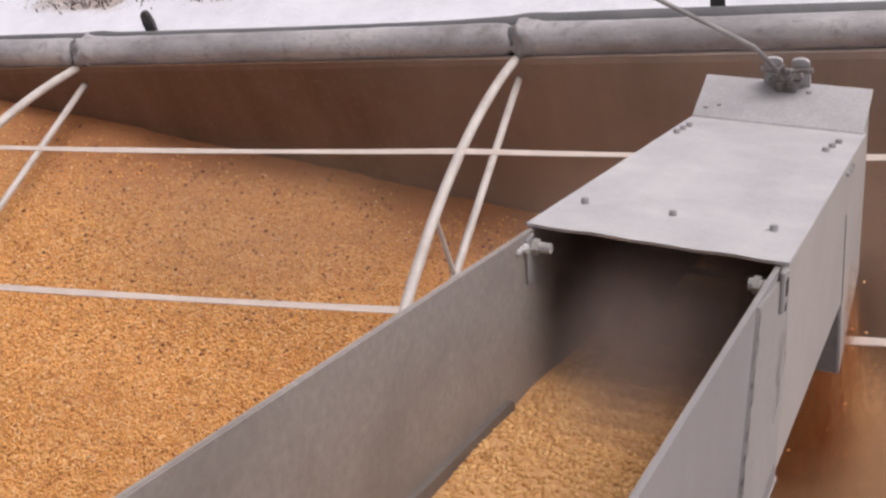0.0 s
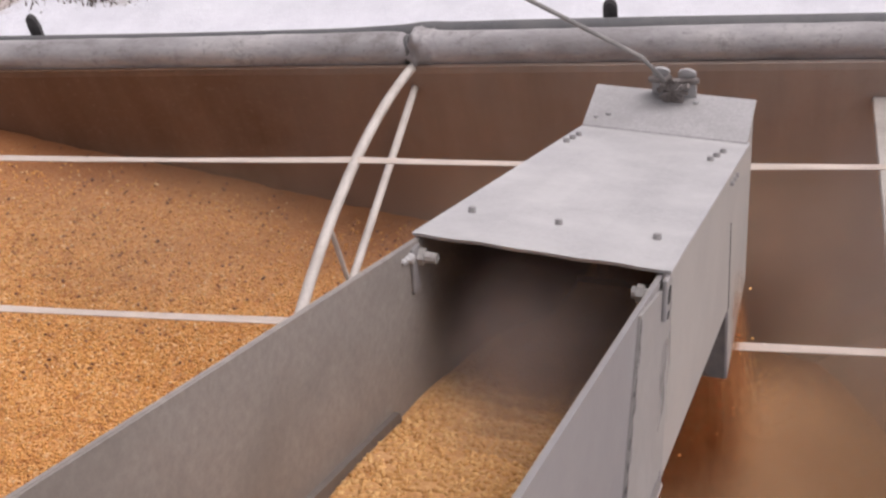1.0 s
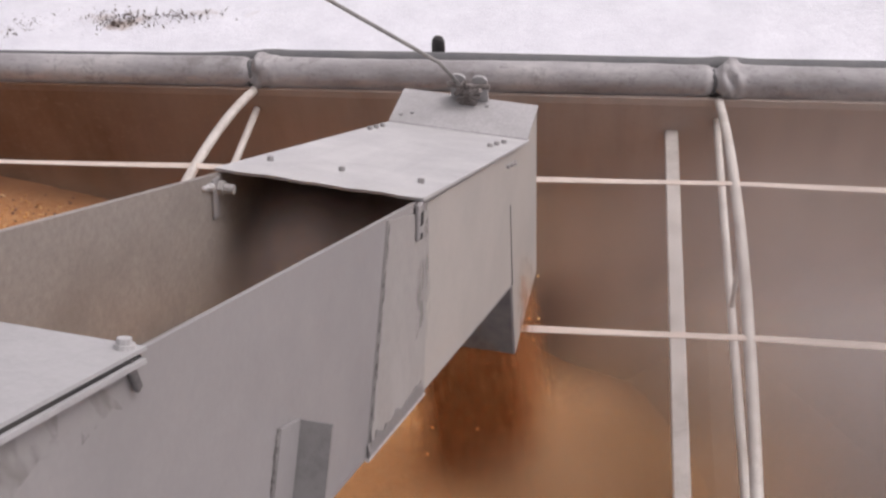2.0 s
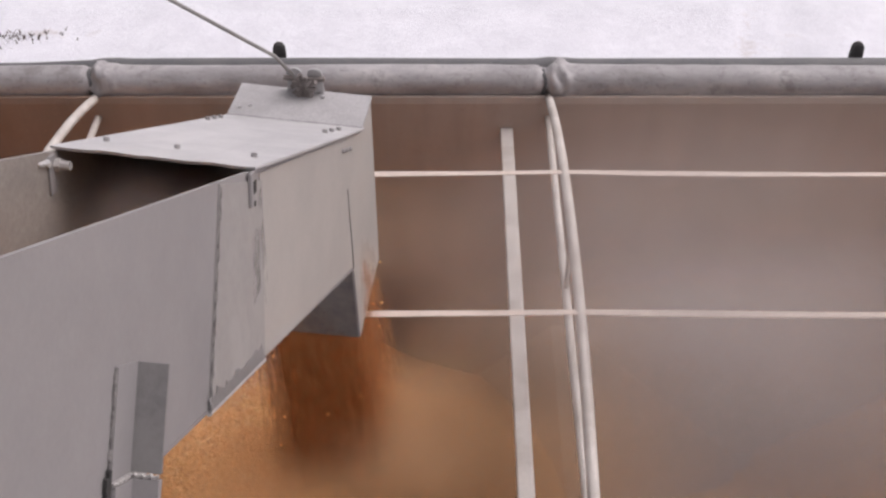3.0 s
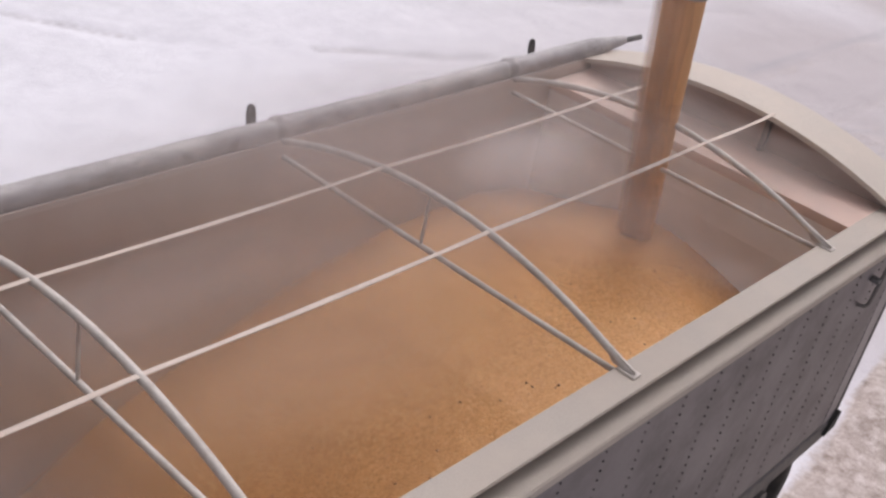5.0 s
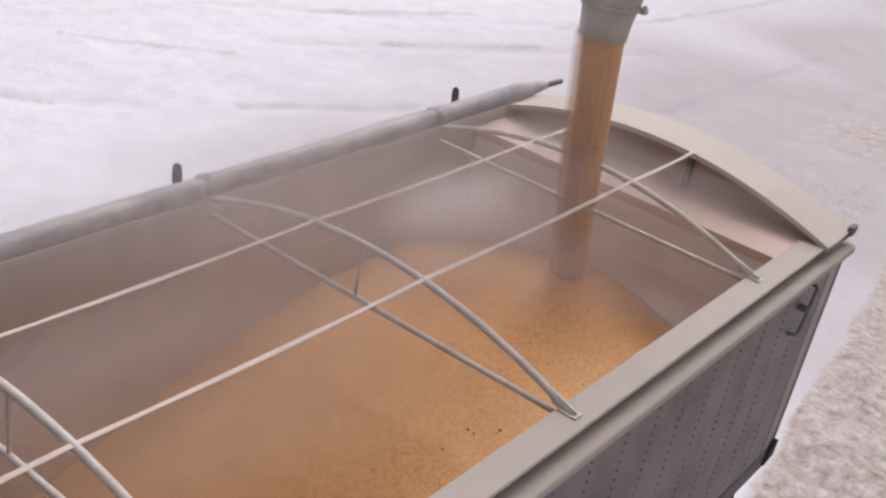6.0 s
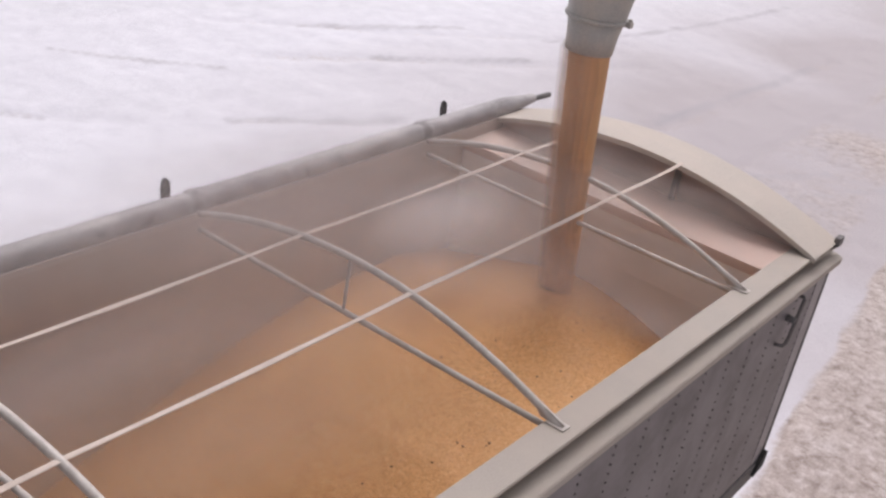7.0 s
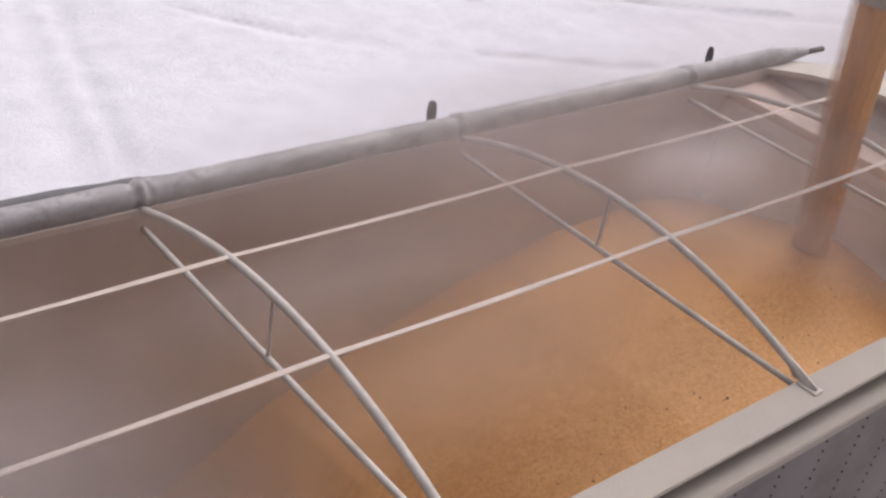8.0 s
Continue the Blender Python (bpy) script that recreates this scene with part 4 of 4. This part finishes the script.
# hinge lugs with bolts at the joint, on both sides
for a, d in ((0.009, 1), (-WID - T - 0.005, -1)):
    bm = bmesh.new()
    hinge = pose(a - 0.002 * d, 0.020, 4.284, -22)
    box(bm, -0.004, 0.004, -0.013, 0.013, -0.052, 0.016, 0.003, hinge)
    lug = part("lug", bm, M_PAINT, chute)
    for q0, q1, n0, n1 in ((-0.003, 0.012, -0.026, -0.002), (0.0, 0.008, -0.052, -0.042)):
        bm = bmesh.new()
        box(bm, 0.0025 * d - 0.003, 0.0025 * d + 0.003, q0, q1, n0, n1, 0, hinge)
        part("slot_hole", bm, M_RUBBER, lug, "dark punched hole")
    inner = -0.033 if d > 0 else -WID
    bm = bmesh.new()
    bz = 4.272 if d > 0 else 4.290
    disc(bm, (inner + 0.014, 0.012, bz), (1, 0, 0), 0.0095, 0.044, 10)
    disc(bm, (inner + (0.004 if d > 0 else 0.012), 0.012, bz), (1, 0, 0), 0.0145, 0.010, 6)
    part("bolt", bm, M_BOLT, lug)
    if d < 0:
        bm = bmesh.new()
        strap_at = pose(-WID + 0.0055, -0.002, 4.292, -22)
        box(bm, -0.0025, 0.0025, -0.014, 0.014, -0.050, 0.026, 0.002, strap_at)
        part("strap_plate", bm, M_PAINT, lug)
        for k in range(5):
            bm = bmesh.new()
            bmesh.ops.create_icosphere(bm, subdivisions=1, radius=0.006 + 0.002 * (k % 3), matrix=Matrix.Translation((-WID + 0.004 - 0.003 * (k % 2), -0.034 + 0.011 * k, 4.326 - 0.0075 * k)))
            part("caked_dust", bm, M_LID, lug)
# near cover plate, creased towards its bolted corner
bm = bmesh.new()
Sn = -0.775
rows = []
for n, s0 in enumerate(np.linspace(Sn, BACK, 10)):
    rows.append([bm.verts.new((a, s0, top_z(s0) + 0.001 - 0.004 * a / WID + 0.016 * math.sin(math.pi * min(max((-a) / WID, 0), 1)) * (n / 9) - 0.012 * math.exp(-((-a / WID - 0.13 - 0.05 * n) / 0.09) ** 2) * min(n, 4) / 4)) for a in np.linspace(-WID - 0.03, 0.006, 33)])
for a, b in zip(rows, rows[1:]):
    for j in range(32):
        bm.faces.new((a[j], a[j + 1], b[j + 1], b[j]))
r = bmesh.ops.extrude_face_region(bm, geom=bm.faces[:])
bmesh.ops.translate(bm, verts=[v for v in r["geom"] if isinstance(v, bmesh.types.BMVert)], vec=(0, 0, 0.005))
bmesh.ops.recalc_face_normals(bm, faces=bm.faces)
cover = part("cover_plate", bm, M_COVER, chute, "pale frosted cover plate")
bm = bmesh.new()
disc(bm, (-0.007, Sn - 0.012, top_z(Sn - 0.012) + 0.008), NRM, 0.0105, 0.006, 14)
disc(bm, (-0.007, Sn - 0.010, top_z(Sn - 0.012) + 0.013), NRM, 0.0075, 0.007, 10)
part("bolt", bm, M_LID, cover)
bm = bmesh.new()
box(bm, 0.002, 0.008, Sn - 0.034, Sn - 0.024, top_z(Sn) - 0.022, top_z(Sn) + 0.016, 0.002)
part("cover_tab", bm, M_DARK, cover, "dark drip tab")
# black strip put in for the shade in the gap under the cover, then the lip
for name, mat_strip, w1, q0, q1 in (("gap_shade", M_RUBBER, 0.007, -0.0035, 0.0), ("edge_lip", M_COVER, 0.011, -0.0105, -0.004)):
    bm = bmesh.new()
    prism(bm, [(Sn - 0.012, top_z(Sn - 0.012) + q1), (BACK, top_z(BACK) + q1), (BACK, top_z(BACK) + q0), (Sn - 0.012, top_z(Sn - 0.012) + q0)], 0.001, w1, flank)
    part(name, bm, mat_strip, cover)
for s0, s1, drop in ((-0.81, -0.87, 0.035), (-0.90, -0.97, 0.05)):
    bm = bmesh.new()
    prism(bm, [(s0, top_z(s0) - 0.020), (s1, top_z(s1) - 0.020), (s1 - 0.02, top_z(s1) - 0.020 - drop), (0.5 * (s0 + s1), top_z(0.5 * (s0 + s1)) - 0.03 - drop * 0.5), (s0 - 0.02, top_z(s0) - 0.02 - drop * 0.7)], 0.0006, 0.0012, flank)
    part("grime_streak", bm, M_GRIME, chute, "brown grime drip")
# stiffener angle and support leg
sq = pose(0, -0.534, 4.405, -41)


def square_on(p, q, a):
    return sq @ Vector((p, q, a))


bm = bmesh.new()
prism(bm, [(0.001, -0.075), (0.006, -0.075), (0.006, -0.006), (0.001, -0.006)], -0.158, 0.0, square_on)
stiffener = part("stiffener", bm, M_PAINT, chute, "grey angle stiffener welded on")
# flange, darker than the plate beside it
bm = bmesh.new()
prism(bm, [(0.001, -0.0055), (0.050, -0.0055), (0.050, 0.0005), (0.001, 0.0005)], -0.158, -0.001, square_on)
part("flange", bm, M_SMEAR, stiffener, "dark grey flange")
bm = bmesh.new()
tube(bm, [square_on(0.002, -0.0755 + 0.001 * math.sin(k * 2.3), -0.158 * k / 24) for k in range(25)], 0.0028, 6, 1, lambda i: 0.6 + 0.8 * ((i * 7919) % 13) / 13)
part("weld_bead", bm, M_WELD, stiffener)
bm = bmesh.new()
prism(bm, [(0.001, -0.072), (0.012, -0.072), (0.012, -0.012), (0.050, -0.012), (0.050, 0.001), (0.001, 0.001)], -5.5, -0.166, square_on)
leg = part("support_leg", bm, M_PAINT, chute, "grey steel angle support leg")
bm = bmesh.new()
tube(bm, [square_on(0.008, -0.074 + 0.068 * k / 16, -0.162 + 0.002 * math.sin(k * 1.9)) for k in range(17)] + [square_on(0.008 + 0.04 * k / 10, -0.008, -0.162 + 0.002 * math.sin(k * 2.1)) for k in range(11)], 0.0036, 6, 1, lambda i: 0.85 + 0.3 * ((i * 7919) % 13) / 13)
part("weld_bead", bm, M_BOLT, leg)
# ragged dark wedge beside the top of the leg
bm = bmesh.new()
for k in range(9):
    d0, d1 = -0.140 - 0.0095 * k, -0.140 - 0.0095 * (k + 1)
    reach = -0.084 - 0.0016 * k - 0.003 * ((k * 5) % 3)
    prism(bm, [(0.001, reach), (0.006 + 0.001 * (k % 2), reach), (0.007, -0.0765), (0.001, -0.0765)], d1, d0, square_on)
part("dark_wedge", bm, M_RUBBER, leg, "ragged dark wedge beside the leg")
# cable clamp on the flap
clamp = thing("cable_clamp", pose(1.42, 0, 0, 0, 0, -6.95), "rusty wire rope clamp bolted on the hood flap", "clamp")
for w0, w1, tip in ((-0.240, -0.198, 0.002), (-0.174, -0.132, -0.002)):
    bm = bmesh.new()
    wm, wr = 0.5 * (w0 + w1), 0.5 * (w1 - w0)
    ear = [(w0, 3.712), (w1, 3.712)] + [(wm + tip + wr * math.cos(a), 3.788 + 0.65 * wr * math.sin(a)) for a in np.linspace(0, math.pi, 9)]
    prism(bm, ear, 1.098, 1.106, lambda p, q, a: (p, a, q))
    part("ear_plate", bm, M_LID, clamp, "pale rounded ear plate")
bm = bmesh.new()
tube(bm, [(-0.245, 1.092, 3.772), (-0.19, 1.09, 3.770), (-0.125, 1.092, 3.775)], 0.008, 8)
part("pin", bm, M_CLAMP, clamp)
bm = bmesh.new()
box(bm, -0.212, -0.160, 1.070, 1.096, 3.712, 3.742, 0.006)
part("saddle", bm, M_CLAMP, clamp)
for k in range(12):
    bm = bmesh.new()
    ang = 0.35 + k * 0.55
    reach = 0.030 + 0.014 * ((k * 5) % 4) / 3
    tube(bm, [(-0.187 + 0.010 * math.cos(ang + 2), 1.078, 3.757 + 0.008 * math.sin(ang + 2)), (-0.187 + 0.5 * reach * math.cos(ang), 1.066 + 0.006 * (k % 3), 3.760 + 0.5 * reach * math.sin(ang)), (-0.187 + reach * math.cos(ang + 0.25), 1.072, max(3.717, 3.760 + reach * math.sin(ang + 0.25)))], 0.0042 + 0.0016 * (k % 3), 6)
    part("wire_end" if k % 2 else "u_bolt", bm, M_CLAMP, clamp)
bm = bmesh.new()
tube(bm, [(1.35, 1.07, 3.80), (1.30, 1.065, 3.875), (1.02, 1.06, 4.07), (0.0, 1.05, 4.79), (-3.0, 1.0, 6.95)], 0.0055, 8)
tagged(part("steel_cable", bm, M_CABLE, None, smooth=True), "thin twisted steel cable holding the chute hood", "cable")


# corn running down the chute, and falling from its hood
def run(W, S):
    return np.maximum(low_z(S) + 0.022, 4.005 - 0.645 * S - 0.04 * W - 0.03 * np.abs(W / WID + 0.5) + 0.009 * (smooth_noise(W, S, 0.06, 41) - 0.5) + 0.014 * (smooth_noise(W, S, 0.16, 42) - 0.5) - 0.42 * np.clip(S + 0.06, 0, 0.62) ** 2)


runs = grid_mesh("corn_flow", np.linspace(-WID + 0.004, -0.004, 60), np.linspace(BACK + 0.1, 0.90, 300), run, M_CORN_FLOW)
runs.matrix_basis = chute.matrix_basis
tagged(runs, "yellow corn sliding down the chute", "corn", kind="stuff")
pts = scatter(11000, -WID + 0.016, -0.012, -1.1, 0.6, run, 0.002)
ker = kernel_cloud("corn_kernels", pts, 0.0078, M_KERNEL_PALE, None, 6)
ker.matrix_basis = chute.matrix_basis
tagged(ker, "loose corn kernels riding down the chute", "corn", kind="stuff")


def falling(name, section, z0, z1, drift, seed, material, flare, ragged=1.0):
    """A ragged falling column: section(a) gives the outline, drift the lean on the way down."""
    bm = bmesh.new()
    rings = []
    n, sides = 110, 72
    for i in range(n + 1):
        u = i / n
        z = z0 + (z1 - z0) * u
        ring = []
        for j in range(sides):
            a = 2 * math.pi * j / sides
            x, y = section(a)
            k = 1 + flare * u + ragged * 0.3 * min(u, 0.3) * noise.noise((math.cos(a) * 2.5, math.sin(a) * 2.5 + seed, z * 1.3)) + ragged * min(1, 0.3 + u) * (0.07 * noise.noise((math.cos(a) * 9, math.sin(a) * 9 + seed, z * 7)) + 0.06 * noise.noise((math.cos(a) * 21, math.sin(a) * 21 + seed, z * 19)))
            ring.append(bm.verts.new((drift(u)[0] + x * k, drift(u)[1] + y * k, z)))
        rings.append(ring)
    for a, b in zip(rings, rings[1:]):
        for j in range(sides):
            bm.faces.new((a[j], a[(j + 1) % sides], b[(j + 1) % sides], b[j]))
    bm.faces.new(rings[0])
    bm.faces.new(rings[-1][::-1])
    bmesh.ops.recalc_face_normals(bm, faces=bm.faces)
    return part(name, bm, material, None, smooth=True)


def sup(a, rx, ry, p=0.5):
    c, s = math.cos(a), math.sin(a)
    return rx * math.copysign(abs(c) ** p, c), ry * math.copysign(abs(s) ** p, s)


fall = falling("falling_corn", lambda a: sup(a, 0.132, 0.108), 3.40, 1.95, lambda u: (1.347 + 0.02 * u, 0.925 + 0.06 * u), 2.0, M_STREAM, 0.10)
tagged(fall, "sheet of corn falling from the chute hood", "corn", kind="stuff")
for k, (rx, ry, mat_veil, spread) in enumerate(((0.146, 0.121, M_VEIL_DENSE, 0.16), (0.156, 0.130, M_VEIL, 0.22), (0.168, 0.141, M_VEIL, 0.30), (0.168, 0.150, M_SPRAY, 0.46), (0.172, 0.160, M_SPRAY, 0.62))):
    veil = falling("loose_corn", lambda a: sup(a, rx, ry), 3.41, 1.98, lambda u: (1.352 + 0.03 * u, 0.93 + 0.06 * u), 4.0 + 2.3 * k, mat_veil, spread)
    tagged(veil, "thin spray of loose corn round the falling stream", "corn", kind="stuff")
# ---- round spout at the far end ----
SPX, SPY = 8.00, 1.25
spout = thing("loading_spout", pose(SPX, SPY, 3.84), "grey conical steel loading spout pouring corn", "spout")


def cone_shell(bm, rows, sides=32):
    """A turned shell: rows of (lean in x, height, radius), open at both ends."""
    rings = [[bm.verts.new((dx + r * math.cos(a), r * math.sin(a), z)) for a in (2 * math.pi * j / sides for j in range(sides))] for dx, z, r in rows]
    for a, b in zip(rings, rings[1:]):
        for j in range(sides):
            bm.faces.new((a[j], a[(j + 1) % sides], b[(j + 1) % sides], b[j]))
    bmesh.ops.recalc_face_normals(bm, faces=bm.faces)
    return bm


bm = cone_shell(bmesh.new(), [(0.0, 0.0, 0.136), (0.0, 0.0, 0.142), (0.0, 0.10, 0.150), (0.004, 0.195, 0.166), (0.004, 0.20, 0.160)])
part("outlet", bm, M_SPOUT, spout, smooth=True)
bm = cone_shell(bmesh.new(), [(0.004, 0.190, 0.160), (0.004, 0.190, 0.180), (0.004, 0.197, 0.185), (0.004, 0.212, 0.185), (0.004, 0.218, 0.180), (0.004, 0.218, 0.160)])
part("collar", bm, M_SPOUT, spout, smooth=True)
bm = cone_shell(bmesh.new(), [(0.004, 0.2185, 0.172), (0.012, 0.40, 0.196), (0.02, 0.62, 0.225), (0.02, 0.64, 0.225), (0.02, 2.8, 0.225)])
part("pipe", bm, M_SPOUT, spout, smooth=True)
bm = bmesh.new()
box(bm, 0.02, 0.06, -0.215, -0.165, 0.188, 0.222, 0.004)
disc(bm, (0.04, -0.20, 0.228), (0, 0, 1), 0.012, 0.02, 8)
part("latch", bm, M_SPOUT, spout)
pour = falling("falling_corn", lambda a: (0.126 * math.cos(a), 0.126 * math.sin(a)), 3.97, 2.00, lambda u: (SPX + 0.33 * u ** 1.1, SPY - 0.03 * u), 9.0, M_POUR, -0.30, 0.3)
tagged(pour, "brown column of corn falling from the spout", "corn", kind="stuff")
for k, (r, off) in enumerate(((0.126, 0.012), (0.120, 0.026), (0.112, 0.042), (0.105, 0.060))):
    veil = falling("flour_veil", lambda a: (r * math.cos(a), r * math.sin(a)), 3.90 - 0.02 * k, 2.02, lambda u: (SPX - 0.6 * off + 0.32 * u ** 1.1, SPY + 0.8 * off - 0.03 * u), 15.0 + 3 * k, M_FLOUR_VEIL, -0.22, 0.5)
    tagged(veil, "pale flour drifting down beside the falling corn", "dust", kind="stuff")
n = 40
u = rng.random(n)
a = rng.random(n) * 2 * np.pi
loose = np.stack([1.355 + 0.21 * np.cos(a) * (0.85 + 0.5 * rng.random(n)), 0.95 + 0.17 * np.sin(a) * (0.85 + 0.6 * rng.random(n)), 3.25 - 1.15 * u], -1)
tagged(kernel_cloud("corn_kernels", loose, 0.0075, M_KERNEL, None, 8), "stray corn kernels falling beside the stream", "corn", kind="stuff")


# ---- dust hanging over the falling corn ----
def dust_material(name, most, tone):
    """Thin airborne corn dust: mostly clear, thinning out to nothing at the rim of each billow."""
    m = Mat(name, 1.0)
    tree = m.t
    out = [n for n in tree.nodes if n.type == "OUTPUT_MATERIAL"][0]
    tree.nodes.remove(m.b)
    flat = tree.nodes.new("ShaderNodeVectorMath")
    flat.operation = "MULTIPLY"
    flat.inputs[1].default_value = (1.0, 1.0, 0.0)
    m.link(m.co, flat.inputs[0])
    ln = tree.nodes.new("ShaderNodeVectorMath")
    ln.operation = "LENGTH"
    m.link(flat.outputs[0], ln.inputs[0])
    rim = tree.nodes.new("ShaderNodeMapRange")
    rim.interpolation_type = "SMOOTHERSTEP"
    rim.inputs["From Min"].default_value, rim.inputs["From Max"].default_value = 1.0, 0.05
    rim.inputs["To Min"].default_value, rim.inputs["To Max"].default_value = 0.0, most
    m.link(ln.outputs["Value"], rim.inputs["Value"])
    billow = m.ramp(m.noise(1.6, 4.0, 0.5), (0.28, (0.45, 0.45, 0.45)), (0.72, (1, 1, 1)))
    amount = tree.nodes.new("ShaderNodeMath")
    amount.operation = "MULTIPLY"
    m.link(rim.outputs[0], amount.inputs[0])
    m.link(billow, amount.inputs[1])
    clear = tree.nodes.new("ShaderNodeBsdfTransparent")
    dust = tree.nodes.new("ShaderNodeBsdfDiffuse")
    dust.inputs["Color"].default_value = (*tone, 1)
    through_it = tree.nodes.new("ShaderNodeBsdfTranslucent")
    through_it.inputs["Color"].default_value = (*tone, 1)
    both = tree.nodes.new("ShaderNodeMixShader")
    both.inputs[0].default_value = 0.2
    m.link(dust.outputs[0], both.inputs[1])
    m.link(through_it.outputs[0], both.inputs[2])
    blend = tree.nodes.new("ShaderNodeMixShader")
    m.link(amount.outputs[0], blend.inputs[0])
    m.link(clear.outputs[0], blend.inputs[1])
    m.link(both.outputs[0], blend.inputs[2])
    m.link(blend.outputs[0], out.inputs["Surface"])
    return m.m


M_DUST = dust_material("airborne_dust", 0.24, (0.62, 0.445, 0.335))
M_DUST_WHITE = dust_material("pale_airborne_dust", 0.24, (0.86, 0.81, 0.80))
M_DUST_DIM = dust_material("dim_airborne_dust", 0.28, (0.50, 0.415, 0.385))
M_HAZE = dust_material("thin_airborne_dust", 0.24, (0.53, 0.475, 0.462))
M_DUST_SOFT = dust_material("soft_airborne_dust", 0.19, (0.385, 0.335, 0.315))
M_DUST_CORN = dust_material("corn_flour_cloud", 0.20, (0.60, 0.37, 0.21))
# flour at the stream's foot, also layered to brighten corn shaded by the chute
M_DUST_BASE = dust_material("brightening_corn_flour", 0.22, (0.90, 0.55, 0.28))
M_DUST_DULL = dust_material("dull_airborne_dust", 0.16, (0.41, 0.285, 0.20))
M_DUST_PALE = dust_material("rosy_airborne_dust", 0.15, (0.76, 0.66, 0.62))


def dust_layer(m, material, seed, label):
    """One drifting layer of dust: a wavy sheet of unit radius that thins out to nothing at its rim."""
    bm = bmesh.new()
    rings = [[bm.verts.new((0, 0, 0))]]
    for i in range(1, 13):
        r = i / 12
        rings.append([bm.verts.new((r * math.cos(a), r * math.sin(a), 0.6 * r * noise.noise((2.2 * r * math.cos(a) + seed, 2.2 * r * math.sin(a), seed)))) for a in (2 * math.pi * j / 40 for j in range(40))])
    for j in range(40):
        bm.faces.new((rings[0][0], rings[1][j], rings[1][(j + 1) % 40]))
    for p, q in zip(rings[1:], rings[2:]):
        for j in range(40):
            bm.faces.new((p[j], q[j], q[(j + 1) % 40], p[(j + 1) % 40]))
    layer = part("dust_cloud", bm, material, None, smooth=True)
    layer.matrix_basis = m
    tagged(layer, label, "dust", "dust over the corn", kind="stuff")


CLOUDS = ((7.85, 1.93, 2.40, 0.85, 0.46, 5, M_DUST_WHITE), (5.3, 1.40, 2.34, 2.0, 0.95, 2, M_DUST), (5.3, 1.25, 2.52, 1.9, 1.10, 2, M_DUST), (-0.7, 1.65, 2.52, 1.5, 0.70, 2, M_DUST_DULL), (1.25, 1.85, 2.42, 1.25, 0.50, 4, M_DUST_DULL), (5.0, 1.9, 2.44, 1.6, 0.60, 3, M_HAZE), (8.25, 0.65, 2.30, 0.75, 0.75, 1, M_DUST_WHITE), (8.75, 1.15, 2.74, 0.75, 1.45, 4, M_DUST_PALE), (3.30, 1.20, 1.96, 1.40, 1.16, 9, M_DUST_SOFT), (2.60, 1.15, 2.10, 0.85, 1.14, 6, M_DUST_SOFT),
          # the layers at 0.98, 0.72 are added to brighten the shaded corn
          (2.06, 1.00, 2.00, 0.84, 0.90, 8, M_DUST_CORN), (1.66, 0.95, 2.20, 0.46, 0.44, 4, M_DUST_CORN), (1.30, 0.82, 2.06, 0.62, 0.52, 6, M_DUST_BASE), (0.98, 0.72, 2.20, 0.50, 0.55, 5, M_DUST_BASE), (1.72, 0.80, 2.46, 0.55, 0.50, 3, M_DUST_CORN), (5.8, 2.05, 3.04, 2.4, 0.95, 2, M_HAZE), (7.0, 1.5, 3.08, 2.5, 1.35, 2, M_HAZE), (2.7, 1.05, 3.10, 1.3, 1.0, 2, M_HAZE), (0.75, 1.35, 2.42, 0.85, 0.80, 2, M_HAZE),
          (7.8, 1.35, 2.42, 1.45, 1.05, 4, M_DUST_PALE), (6.0, 1.5, 2.72, 2.3, 0.9, 2, M_DUST_PALE), (2.12, 1.40, 2.32, 0.62, 0.50, 5, M_DUST_DULL))
for k, (x, y, z, rx, ry, layers, mat_dust) in enumerate(CLOUDS):
    for n in range(layers):
        shift = 0.12 * rx * math.sin(2.4 * n + k)
        dust_layer(pose(x + shift, y, z + (0.06 if layers > 2 else 0.09) * n, 0, 0, 37 * n if rx == ry else 0) @ Matrix.Diagonal((rx, ry, 0.02, 1)), mat_dust, 3.1 * k + 1.7 * n, "pale airborne corn dust hanging over the trailer")
for k, s0 in enumerate((-0.20, -0.14, -0.08, -0.04, 0.0, 0.025, 0.08, 0.2)):
    dust_layer(chute.matrix_basis @ pose(-0.19, s0, top_z(s0) - 0.22, 57) @ Matrix.Diagonal((0.182, 0.215, 0.02, 1)), M_DUST_DIM, 50 + k, "brownish dust hanging inside the chute hood")
for k, (w0, s0, d0) in enumerate(((-0.105, 0.05, 0.135), (-0.105, 0.09, 0.135), (-0.105, 0.14, 0.14), (-0.105, 0.20, 0.14), (-0.27, 0.05, 0.135), (-0.27, 0.10, 0.14), (-0.27, 0.17, 0.14), (-0.10, 0.03, 0.26), (-0.10, 0.08, 0.27))):
    dust_layer(chute.matrix_basis @ pose(w0, s0, top_z(s0) - d0, 57) @ Matrix.Diagonal((0.10, 0.125, 0.02, 1)), M_DUST_DIM, 70 + k, "brownish dust hanging inside the chute hood")
